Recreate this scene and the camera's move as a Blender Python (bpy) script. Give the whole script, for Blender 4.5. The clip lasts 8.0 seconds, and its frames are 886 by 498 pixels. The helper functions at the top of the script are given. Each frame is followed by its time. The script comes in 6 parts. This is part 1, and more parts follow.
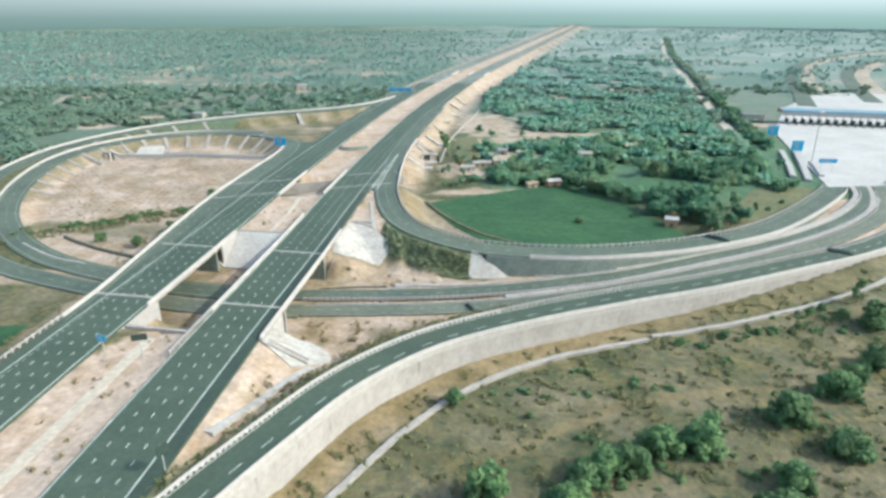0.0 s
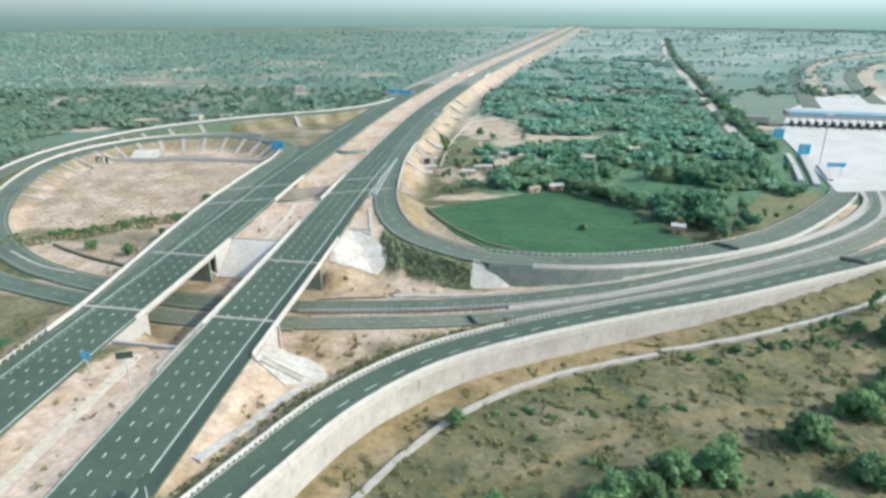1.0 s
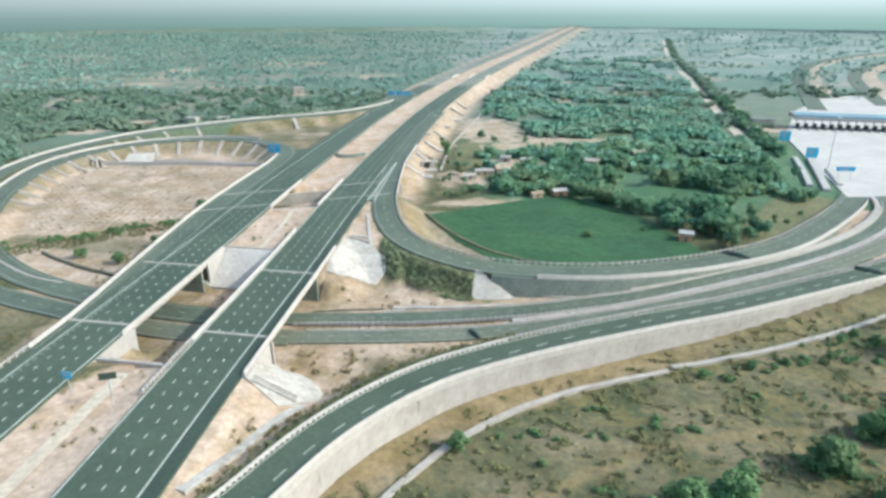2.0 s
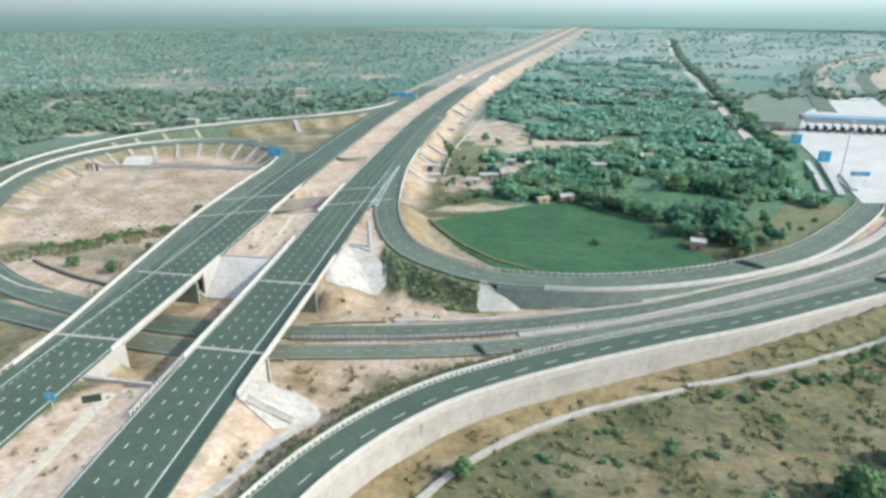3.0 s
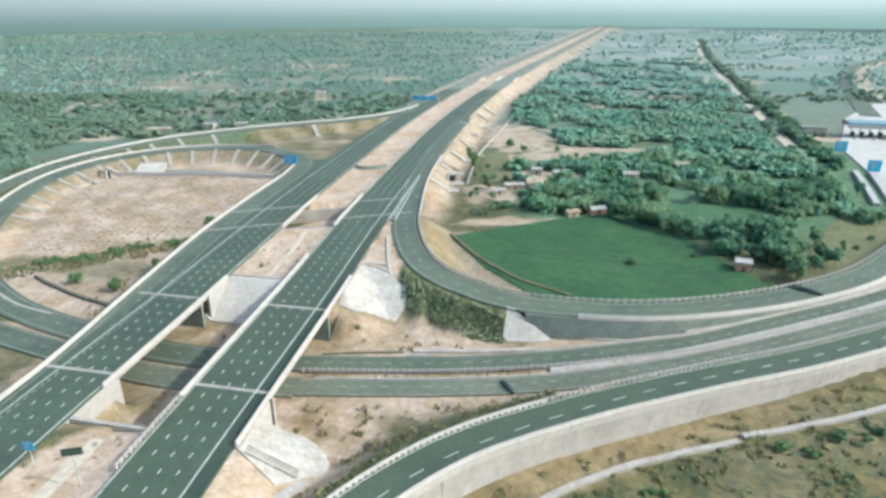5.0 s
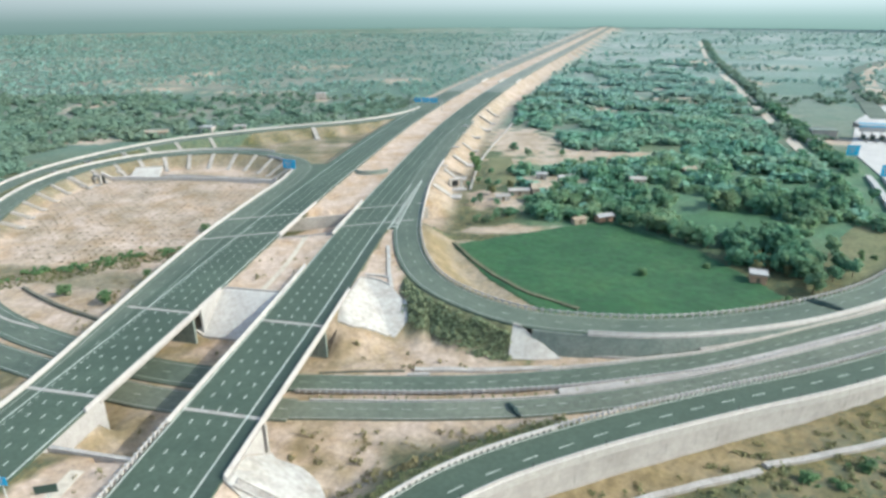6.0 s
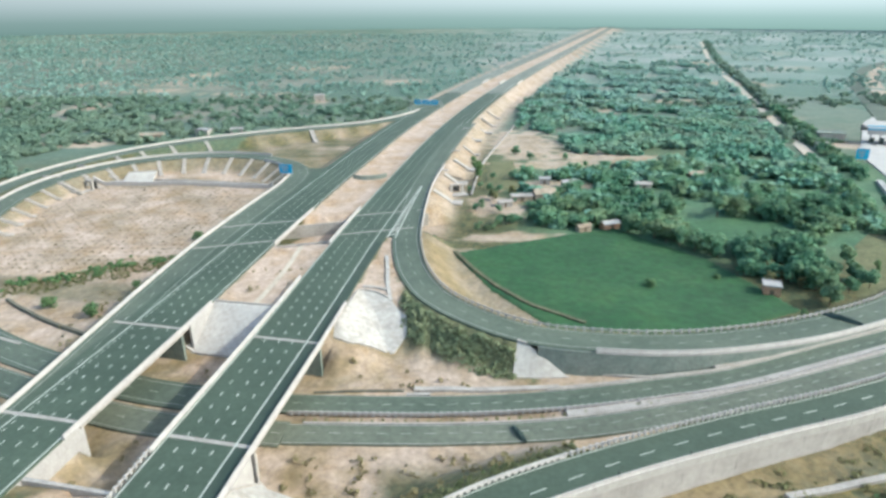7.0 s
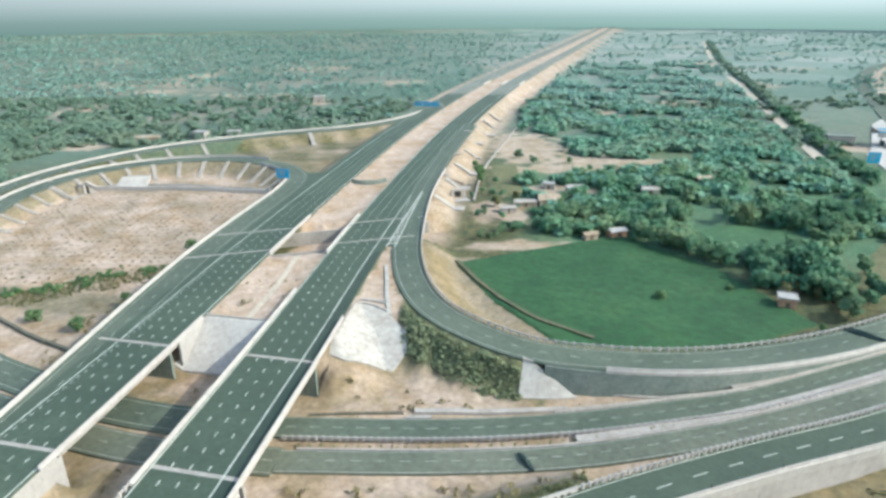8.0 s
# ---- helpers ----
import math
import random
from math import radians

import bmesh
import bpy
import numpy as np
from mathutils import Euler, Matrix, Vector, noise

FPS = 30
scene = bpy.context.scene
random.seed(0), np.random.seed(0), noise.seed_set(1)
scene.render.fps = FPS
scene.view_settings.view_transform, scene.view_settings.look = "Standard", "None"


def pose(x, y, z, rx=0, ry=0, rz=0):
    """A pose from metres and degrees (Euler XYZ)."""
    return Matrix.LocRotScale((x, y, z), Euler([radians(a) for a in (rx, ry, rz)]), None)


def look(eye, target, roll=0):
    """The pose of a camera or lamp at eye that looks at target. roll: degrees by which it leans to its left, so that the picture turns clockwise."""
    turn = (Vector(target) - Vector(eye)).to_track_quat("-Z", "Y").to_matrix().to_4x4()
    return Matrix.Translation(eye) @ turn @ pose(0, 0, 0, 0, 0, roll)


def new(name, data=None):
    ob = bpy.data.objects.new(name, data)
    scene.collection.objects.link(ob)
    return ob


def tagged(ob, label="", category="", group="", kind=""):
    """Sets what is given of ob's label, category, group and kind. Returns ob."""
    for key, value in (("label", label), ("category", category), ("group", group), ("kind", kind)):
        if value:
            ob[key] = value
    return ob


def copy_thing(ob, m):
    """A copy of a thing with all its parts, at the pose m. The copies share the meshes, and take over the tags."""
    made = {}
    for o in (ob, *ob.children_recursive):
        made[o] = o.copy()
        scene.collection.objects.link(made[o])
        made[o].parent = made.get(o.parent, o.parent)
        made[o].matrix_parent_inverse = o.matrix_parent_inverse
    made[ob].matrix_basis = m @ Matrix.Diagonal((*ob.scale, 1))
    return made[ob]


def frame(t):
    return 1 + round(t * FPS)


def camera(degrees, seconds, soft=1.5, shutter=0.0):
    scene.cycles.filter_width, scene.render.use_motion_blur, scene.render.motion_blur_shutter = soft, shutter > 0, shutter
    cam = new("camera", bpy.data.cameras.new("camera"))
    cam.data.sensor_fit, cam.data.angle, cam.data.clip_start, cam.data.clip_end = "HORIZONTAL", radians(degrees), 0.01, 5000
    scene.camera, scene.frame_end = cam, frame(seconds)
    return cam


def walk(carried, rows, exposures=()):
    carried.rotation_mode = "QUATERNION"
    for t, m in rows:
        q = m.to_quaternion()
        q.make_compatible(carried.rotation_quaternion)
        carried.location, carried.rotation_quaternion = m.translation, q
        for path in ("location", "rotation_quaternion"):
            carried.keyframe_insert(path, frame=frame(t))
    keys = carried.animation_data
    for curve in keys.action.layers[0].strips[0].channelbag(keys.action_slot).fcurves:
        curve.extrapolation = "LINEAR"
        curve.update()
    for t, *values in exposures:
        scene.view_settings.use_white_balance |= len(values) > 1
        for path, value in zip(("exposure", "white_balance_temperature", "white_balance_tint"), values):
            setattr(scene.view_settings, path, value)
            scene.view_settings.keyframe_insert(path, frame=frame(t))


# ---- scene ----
cam = camera(70.4, 8.0, soft=3.0)
PATH = [
    (0, (1.158, -5.552, 81.099), (1.2, -3.69, 80.368), -0.1),
    (0.5, (1.093, -2.097, 81.111), (1.136, -0.236, 80.381), -0.1),
    (1, (1.047, 1.462, 81.137), (1.09, 3.324, 80.408), -0.1),
    (1.5, (1.025, 5.125, 81.169), (1.069, 6.987, 80.441), -0.1),
    (3, (0.883, 16.358, 81.347), (0.917, 18.22, 80.619), -0.1),
    (3.5, (0.817, 20.198, 81.39), (0.843, 22.061, 80.663), -0.1),
    (4, (0.723, 24.223, 81.435), (0.734, 26.087, 80.708), -0.2),
    (4.5, (0.514, 28.194, 81.469), (0.495, 30.057, 80.742), -0.3),
    (6, (-0.099, 40.432, 81.783), (-0.136, 42.295, 81.057), -0.4),
    (6.5, (-0.276, 44.39, 81.819), (-0.314, 46.253, 81.094), -0.4),
    (7, (-0.484, 48.42, 81.85), (-0.521, 50.284, 81.125), -0.4),
    (7.5, (-0.689, 52.462, 81.875), (-0.727, 54.326, 81.15), -0.4),
    (8, (-0.907, 56.642, 81.934), (-0.946, 58.506, 81.209), -0.4),
]
walk(cam, [(t, look(eye, target, roll)) for t, eye, target, roll in PATH], exposures=[(0.0, 1.05, 5950, -3)])

# ---------------------------------------------------------------- light
SUN_EL, SUN_AZ = radians(36), radians(-12)      # azimuth counted from +x towards +y
world = bpy.data.worlds.new("sky")
scene.world = world
world.use_nodes = True
wn = world.node_tree.nodes
sky = wn.new("ShaderNodeTexSky")
sky.sky_type, sky.sun_disc = "NISHITA", False
sky.sun_elevation, sky.sun_rotation = SUN_EL, radians(90) - SUN_AZ
sky.air_density, sky.dust_density, sky.ozone_density = 1.3, 3.0, 1.0
wn["Background"].inputs["Strength"].default_value = 0.15
world.node_tree.links.new(sky.outputs["Color"], wn["Background"].inputs["Color"])
lamp = bpy.data.lights.new("sun", "SUN")
lamp.energy, lamp.angle, lamp.color = 2.05, radians(0.9), (1.0, 0.94, 0.85)
sun = new("sun", lamp)
sun_dir = Vector((math.cos(SUN_EL) * math.cos(SUN_AZ), math.cos(SUN_EL) * math.sin(SUN_AZ), math.sin(SUN_EL)))
sun.matrix_world = look(sun_dir * 400 + Vector((0, 200, 0)), Vector((0, 200, 0)))

rng = np.random.default_rng(7)


# ---------------------------------------------------------------- materials
def material(name, colours, rough=0.9, scale=0.2, fine=2.0, bump=0.3, spread=(0.35, 0.65), per_object=0.0, islands=0.0, metal=0.0, mottle=0.35, leafy=False, streaks=0.0):
    """Two or three colours mixed by broad noise, darkened and lightened by fine noise, with a bump; scale and fine in 1/m."""
    m = bpy.data.materials.new(name)
    m.use_nodes = True
    nt = m.node_tree
    n, l = nt.nodes, nt.links
    b = n["Principled BSDF"]
    b.inputs["Roughness"].default_value, b.inputs["Metallic"].default_value = rough, metal
    geo = n.new("ShaderNodeNewGeometry")
    big = n.new("ShaderNodeTexNoise")
    big.inputs["Scale"].default_value, big.inputs["Detail"].default_value, big.inputs["Roughness"].default_value = scale, 6, 0.62
    small = n.new("ShaderNodeTexNoise")
    small.inputs["Scale"].default_value, small.inputs["Detail"].default_value = fine, 4
    for t in (big, small):
        l.new(geo.outputs["Position"], t.inputs["Vector"])
    ramp = n.new("ShaderNodeValToRGB")
    e = ramp.color_ramp.elements
    e[0].position, e[1].position = spread
    e[0].color, e[1].color = (*colours[0], 1), (*colours[-1], 1)
    if len(colours) == 3:
        mid = e.new(sum(spread) / 2)
        mid.color = (*colours[1], 1)
    l.new(big.outputs["Fac"], ramp.inputs["Fac"])
    shade = n.new("ShaderNodeMapRange")
    shade.inputs["From Min"].default_value, shade.inputs["From Max"].default_value = 0.3, 0.7
    shade.inputs["To Min"].default_value, shade.inputs["To Max"].default_value = 1 - mottle, 1 + mottle * 0.6
    l.new(small.outputs["Fac"], shade.inputs["Value"])
    mix = n.new("ShaderNodeVectorMath")
    mix.operation = "SCALE"
    l.new(ramp.outputs["Color"], mix.inputs[0])
    l.new(shade.outputs["Result"], mix.inputs["Scale"])
    out = mix.outputs["Vector"]
    for amount, source in ((per_object, "object"), (islands, "island")):
        if amount:
            rnd = n.new("ShaderNodeObjectInfo").outputs["Random"] if source == "object" else geo.outputs["Random Per Island"]
            r = n.new("ShaderNodeMapRange")
            r.inputs["To Min"].default_value, r.inputs["To Max"].default_value = 1 - amount, 1 + amount
            l.new(rnd, r.inputs["Value"])
            more = n.new("ShaderNodeVectorMath")
            more.operation = "SCALE"
            l.new(out, more.inputs[0])
            l.new(r.outputs["Result"], more.inputs["Scale"])
            out = more.outputs["Vector"]
    if streaks:
        run = n.new("ShaderNodeMapping")
        run.inputs["Scale"].default_value = (0.8, 0.8, 0.12)
        drip = n.new("ShaderNodeTexNoise")
        drip.inputs["Scale"].default_value, drip.inputs["Detail"].default_value = 1.0, 5
        dirt = n.new("ShaderNodeMapRange")
        dirt.inputs["From Min"].default_value, dirt.inputs["From Max"].default_value = 0.60, 0.74
        dirt.inputs["To Min"].default_value, dirt.inputs["To Max"].default_value = 1.0, 1.0 - streaks
        worn = n.new("ShaderNodeVectorMath")
        worn.operation = "SCALE"
        l.new(geo.outputs["Position"], run.inputs["Vector"])
        l.new(run.outputs["Vector"], drip.inputs["Vector"])
        l.new(drip.outputs["Fac"], dirt.inputs["Value"])
        l.new(out, worn.inputs[0])
        l.new(dirt.outputs["Result"], worn.inputs["Scale"])
        out = worn.outputs["Vector"]
    l.new(out, b.inputs["Base Color"])
    if leafy:
        glow, both = n.new("ShaderNodeBsdfTranslucent"), n.new("ShaderNodeMixShader")
        l.new(out, glow.inputs["Color"])
        both.inputs["Fac"].default_value = 0.30
        l.new(b.outputs[0], both.inputs[1])
        l.new(glow.outputs[0], both.inputs[2])
        l.new(both.outputs[0], n["Material Output"].inputs["Surface"])
    if bump:
        bp = n.new("ShaderNodeBump")
        bp.inputs["Strength"].default_value, bp.inputs["Distance"].default_value = bump, 0.1
        l.new(small.outputs["Fac"], bp.inputs["Height"])
        l.new(bp.outputs["Normal"], b.inputs["Normal"])
    return m


M = {}
M["asphalt"] = material("asphalt", [(0.040, 0.060, 0.041), (0.058, 0.082, 0.057)], 0.8, 0.06, 1.1, 0.15, mottle=0.18)
# far asphalt, lightened by haze put into its colour
M["asphalt_hazed"] = material("hazed_asphalt", [(0.120, 0.140, 0.118), (0.185, 0.190, 0.165)], 0.9, 0.02, 0.3, 0.1, mottle=0.2)
M["asphalt_shoulder"] = material("shoulder_asphalt", [(0.026, 0.043, 0.031), (0.038, 0.056, 0.041)], 0.8, 0.1, 1.1, 0.15, mottle=0.2)
M["asphalt_worn"] = material("asphalt_worn", [(0.092, 0.105, 0.079), (0.135, 0.144, 0.110)], 0.85, 0.05, 0.8, 0.15, mottle=0.2)
M["asphalt_side"] = material("asphalt_side", [(0.062, 0.082, 0.061), (0.096, 0.116, 0.088)], 0.85, 0.06, 0.9, 0.15, mottle=0.2)
M["paint_faint"] = material("worn_road_paint", [(0.20, 0.21, 0.19), (0.34, 0.34, 0.31)], 0.7, 0.4, 2.0, 0.0, mottle=0.3)
M["paint"] = material("road_paint", [(0.36, 0.37, 0.33), (0.50, 0.50, 0.45)], 0.6, 0.5, 3.0, 0.0, mottle=0.25)
M["concrete"] = material("pale_concrete", [(0.29, 0.259, 0.236), (0.37, 0.337, 0.314)], 0.85, 0.25, 1.6, 0.2, mottle=0.2)
M["wall"] = material("retaining_concrete", [(0.29, 0.262, 0.25), (0.335, 0.306, 0.294), (0.365, 0.335, 0.323)], 0.9, 0.12, 0.8, 0.2, per_object=0.05, mottle=0.12, streaks=0.38)
# grey concrete, also a roof; on walls its dark tone stands in for shade
M["shade_wall"] = material("shaded_grey_concrete", [(0.145, 0.175, 0.155), (0.205, 0.225, 0.20)], 0.9, 0.2, 1.2, 0.2, per_object=0.02, mottle=0.2)
M["pitching"] = material("stone_pitching", [(0.31, 0.278, 0.248), (0.37, 0.342, 0.318), (0.405, 0.376, 0.352)], 0.95, 0.22, 0.8, 0.3, mottle=0.2)
# lighter copy of the pitching: sunlight painted onto slopes that catch less of it
M["pitching_sunlit"] = material("sunlit_pitching", [(0.35, 0.320, 0.295), (0.395, 0.365, 0.342), (0.42, 0.392, 0.370)], 0.95, 0.22, 1.0, 0.25, mottle=0.14)
M["dark_concrete"] = material("dark_brown_concrete", [(0.085, 0.082, 0.062), (0.14, 0.13, 0.10)], 0.95, 0.3, 1.5, 0.3, mottle=0.3)
M["pale_lining"] = material("sandy_concrete", [(0.41, 0.345, 0.275), (0.46, 0.395, 0.325)], 0.9, 0.2, 1.0, 0.2, mottle=0.2)
M["sand"] = material("bare_sand", [(0.27, 0.205, 0.15), (0.34, 0.275, 0.215), (0.39, 0.33, 0.275)], 0.95, 0.10, 0.7, 0.4, mottle=0.3)
M["steel"] = material("galvanised_steel", [(0.38, 0.39, 0.39), (0.5, 0.5, 0.49)], 0.5, 0.5, 4, 0.0, metal=0.3, mottle=0.15)
M["white"] = material("white_paint", [(0.33, 0.304, 0.292), (0.395, 0.368, 0.356)], 0.6, 0.6, 3, 0.0, mottle=0.15)
M["dark_steel"] = material("dark_board_back", [(0.022, 0.042, 0.034), (0.035, 0.055, 0.045)], 0.6, 0.5, 3, 0.0, mottle=0.2)
M["blue"] = material("blue_sign_face", [(0.012, 0.27, 0.52), (0.02, 0.33, 0.60)], 0.45, 0.5, 3, 0.0, mottle=0.15)
M["blue_pale"] = material("blue_sheet", [(0.02, 0.33, 0.55), (0.03, 0.40, 0.62)], 0.5, 0.5, 3, 0.0, mottle=0.15)
M["black"] = material("black_paint", [(0.03, 0.03, 0.03), (0.06, 0.06, 0.055)], 0.7, 0.5, 3, 0.0, mottle=0.2)
M["rust"] = material("terracotta", [(0.36, 0.19, 0.12), (0.46, 0.27, 0.18)], 0.9, 0.5, 3, 0.2, mottle=0.3)
M["bark"] = material("bark", [(0.10, 0.075, 0.05), (0.17, 0.13, 0.09)], 0.95, 1.5, 8, 0.5)
M["leaf"] = material("tree_leaves", [(0.085, 0.170, 0.070), (0.140, 0.220, 0.085)], 0.75, 0.3, 1.5, 0.0, per_object=0.2, islands=0.2, mottle=0.2, leafy=True)
M["leaf_olive"] = material("dry_leaves", [(0.125, 0.135, 0.058), (0.18, 0.170, 0.075)], 0.8, 0.3, 1.5, 0.0, per_object=0.2, islands=0.25, mottle=0.2, leafy=True)
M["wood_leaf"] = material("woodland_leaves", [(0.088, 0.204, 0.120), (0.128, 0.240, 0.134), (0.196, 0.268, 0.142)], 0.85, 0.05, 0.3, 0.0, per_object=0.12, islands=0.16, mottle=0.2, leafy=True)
# scrub to far_scrub: haze painted into the leaf colours, paler with distance
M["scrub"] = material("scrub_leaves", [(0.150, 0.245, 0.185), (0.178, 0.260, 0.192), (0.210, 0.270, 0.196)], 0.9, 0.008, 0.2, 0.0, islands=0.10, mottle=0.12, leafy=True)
M["mid_leaf"] = material("hazed_woodland_leaves", [(0.160, 0.328, 0.236), (0.198, 0.350, 0.252), (0.268, 0.370, 0.258)], 0.9, 0.03, 0.2, 0.0, islands=0.14, mottle=0.15, leafy=True)
M["far_leaf"] = material("hazed_far_leaves", [(0.238, 0.392, 0.330), (0.268, 0.412, 0.345), (0.318, 0.422, 0.350)], 0.9, 0.015, 0.1, 0.0, islands=0.08, mottle=0.08, leafy=True)
M["far_scrub"] = material("hazed_scrub_leaves", [(0.205, 0.335, 0.292), (0.240, 0.358, 0.310), (0.285, 0.370, 0.322)], 0.9, 0.006, 0.1, 0.0, islands=0.10, mottle=0.1, leafy=True)
M["tuft"] = material("dry_tufts", [(0.135, 0.150, 0.066), (0.200, 0.188, 0.088)], 0.9, 0.05, 1.0, 0.0, islands=0.15, mottle=0.2, leafy=True)
M["tuft_brown"] = material("brown_tufts", [(0.20, 0.175, 0.085), (0.27, 0.225, 0.12)], 0.9, 0.2, 1.0, 0.0, islands=0.2, mottle=0.25, leafy=True)
M["tuft_pale"] = material("pale_dry_tufts", [(0.185, 0.15, 0.095), (0.24, 0.195, 0.125)], 0.9, 0.2, 1.0, 0.0, islands=0.15, mottle=0.2, leafy=True)
M["verge"] = material("verge_grass", [(0.105, 0.130, 0.055), (0.160, 0.168, 0.078)], 0.9, 0.2, 1.0, 0.0, islands=0.2, mottle=0.25, leafy=True)
M["bank_grass"] = material("bank_grass", [(0.205, 0.248, 0.140), (0.262, 0.282, 0.160)], 0.9, 0.15, 0.8, 0.0, islands=0.05, mottle=0.1, leafy=True)
M["crop"] = material("green_crop", [(0.014, 0.058, 0.018), (0.021, 0.074, 0.023), (0.033, 0.087, 0.027)], 0.85, 0.04, 0.5, 0.6, mottle=0.3)
M["crop_pale"] = material("pale_crop", [(0.036, 0.096, 0.040), (0.052, 0.116, 0.050)], 0.8, 0.05, 0.6, 0.5, mottle=0.25)
M["stubble"] = material("olive_stubble", [(0.098, 0.105, 0.046), (0.150, 0.140, 0.068)], 0.9, 0.06, 0.7, 0.5, mottle=0.3)
M["slope_grass"] = material("embankment_grass", [(0.075, 0.080, 0.045), (0.13, 0.12, 0.07)], 0.95, 0.15, 0.9, 0.6, mottle=0.4)


# ---------------------------------------------------------------- helpers
def sheet(name, verts, faces, mat, parent=None, label="", smooth=False):
    me = bpy.data.meshes.new(name)
    me.from_pydata([tuple(v) for v in verts], [], [tuple(f) for f in faces])
    if mat:
        me.materials.append(mat)
    if smooth:
        me.shade_smooth()
    ob = new(name, me)
    if parent:
        ob.parent = parent
        if label:
            ob["label"] = label
    return ob


def part(name, bm, mat, parent, label=""):
    me = bpy.data.meshes.new(name)
    bm.to_mesh(me)
    bm.free()
    me.materials.append(mat)
    ob = new(name, me)
    ob.parent = parent
    if label:
        ob["label"] = label
    return ob


def share(name, me, m, parent):
    """One more object on a mesh that exists already."""
    ob = new(name, me)
    ob.parent = parent
    ob.matrix_local = m
    return ob


def thing(name, m, label, category, group="", kind=""):
    ob = new(name)
    ob.matrix_world = m
    return tagged(ob, label, category, group, kind)


def box(bm, sx, sy, sz, x=0.0, y=0.0, z=0.0, turn=None, bevel=0.0):
    """A box with its centre at x, y and its foot at z."""
    m = Matrix.Translation((x, y, z + sz / 2))
    if turn is not None:
        m = m @ turn
    r = bmesh.ops.create_cube(bm, size=1.0, matrix=m @ Matrix.Diagonal((sx, sy, sz, 1)))
    if bevel:
        edges = {e for v in r["verts"] for e in v.link_edges}
        bmesh.ops.bevel(bm, geom=list(edges), offset=bevel, segments=1, affect="EDGES")
    return bm


def rod(bm, a, b, r0, r1=None, sides=8):
    """A round bar from a to b."""
    a, b = Vector(a), Vector(b)
    m = Matrix.Translation((a + b) / 2) @ (b - a).to_track_quat("Z", "Y").to_matrix().to_4x4()
    bmesh.ops.create_cone(bm, cap_ends=True, segments=sides, radius1=r0, radius2=r0 if r1 is None else r1, depth=(b - a).length, matrix=m)
    return bm


def spline(points, step=3.0):
    """A smooth line through points (Catmull-Rom, centripetal), resampled evenly."""
    p = np.array(points, float)
    p = np.vstack([2 * p[0] - p[1], p, 2 * p[-1] - p[-2]])
    fine = []
    for i in range(1, len(p) - 2):
        k = np.sqrt([np.linalg.norm(p[i + j + 1, :2] - p[i + j, :2]) for j in (-1, 0, 1)])
        t0, t1, t2, t3 = 0, k[0], k[0] + k[1], k[0] + k[1] + k[2]
        t = np.linspace(t1, t2, 24, endpoint=i == len(p) - 3)[:, None]
        a1 = (t1 - t) / (t1 - t0) * p[i - 1] + (t - t0) / (t1 - t0) * p[i]
        a2 = (t2 - t) / (t2 - t1) * p[i] + (t - t1) / (t2 - t1) * p[i + 1]
        a3 = (t3 - t) / (t3 - t2) * p[i + 1] + (t - t2) / (t3 - t2) * p[i + 2]
        b1 = (t2 - t) / (t2 - t0) * a1 + (t - t0) / (t2 - t0) * a2
        b2 = (t3 - t) / (t3 - t1) * a2 + (t - t1) / (t3 - t1) * a3
        fine.append((t2 - t) / (t2 - t1) * b1 + (t - t1) / (t2 - t1) * b2)
    fine = np.vstack(fine)
    s = np.r_[0, np.cumsum(np.linalg.norm(np.diff(fine[:, :2], axis=0), axis=1))]
    at = np.linspace(0, s[-1], max(2, int(s[-1] / step) + 1))
    return np.stack([np.interp(at, s, fine[:, i]) for i in range(3)], 1)


def lengths(path):
    return np.r_[0, np.cumsum(np.linalg.norm(np.diff(path[:, :2], axis=0), axis=1))]


def normals(path):
    """Level unit vectors to the right of the way."""
    d = np.gradient(path[:, :2], axis=0)
    d /= np.linalg.norm(d, axis=1)[:, None]
    return np.stack([d[:, 1], -d[:, 0], 0 * d[:, 0]], 1)


def aside(path, off, dz=0.0):
    """The line at off metres to the right (a number or one for each point)."""
    return path + normals(path) * np.reshape(off, (-1, 1)) + (0, 0, dz)


def strip(name, lines, mat, parent=None, label="", closed=False, caps=True):
    """A skin over lines of equal length, each a row of points."""
    n, k = len(lines[0]), len(lines)
    verts = np.concatenate(lines)
    faces = []
    for j in range(k if closed else k - 1):
        j2 = (j + 1) % k
        faces += [(j * n + i, j * n + i + 1, j2 * n + i + 1, j2 * n + i) for i in range(n - 1)]
    if closed and caps:
        faces += [tuple(j * n for j in range(k)), tuple(j * n + n - 1 for j in reversed(range(k)))]
    ob = sheet(name, verts, faces, mat, parent, label)
    bm = bmesh.new()
    bm.from_mesh(ob.data)
    bmesh.ops.recalc_face_normals(bm, faces=bm.faces)
    if not closed:
        if sum(f.normal.z for f in bm.faces) < 0:
            bmesh.ops.reverse_faces(bm, faces=bm.faces)
    bm.to_mesh(ob.data)
    bm.free()
    return ob


def roadway(name, path, left, right, mat, label, thick=0.5):
    """A paved road: top, edges and foot in one mesh; left and right are offsets from the path."""
    l, r = aside(path, left), aside(path, right)
    down = np.array((0, 0, thick))
    camber = np.array((0, 0, 0.06))
    ob = strip(name, [l - down, l, (l + r) / 2 + camber, r, r - down], mat, closed=True)
    return tagged(ob, label, "road", kind="structure")


def cut(path, a, b):
    """The stretch of a path between two lengths along it."""
    s = lengths(path)
    at = np.r_[a, s[(s > a + 0.2) & (s < b - 0.2)], b]
    return np.stack([np.interp(at, s, path[:, i]) for i in range(3)], 1)


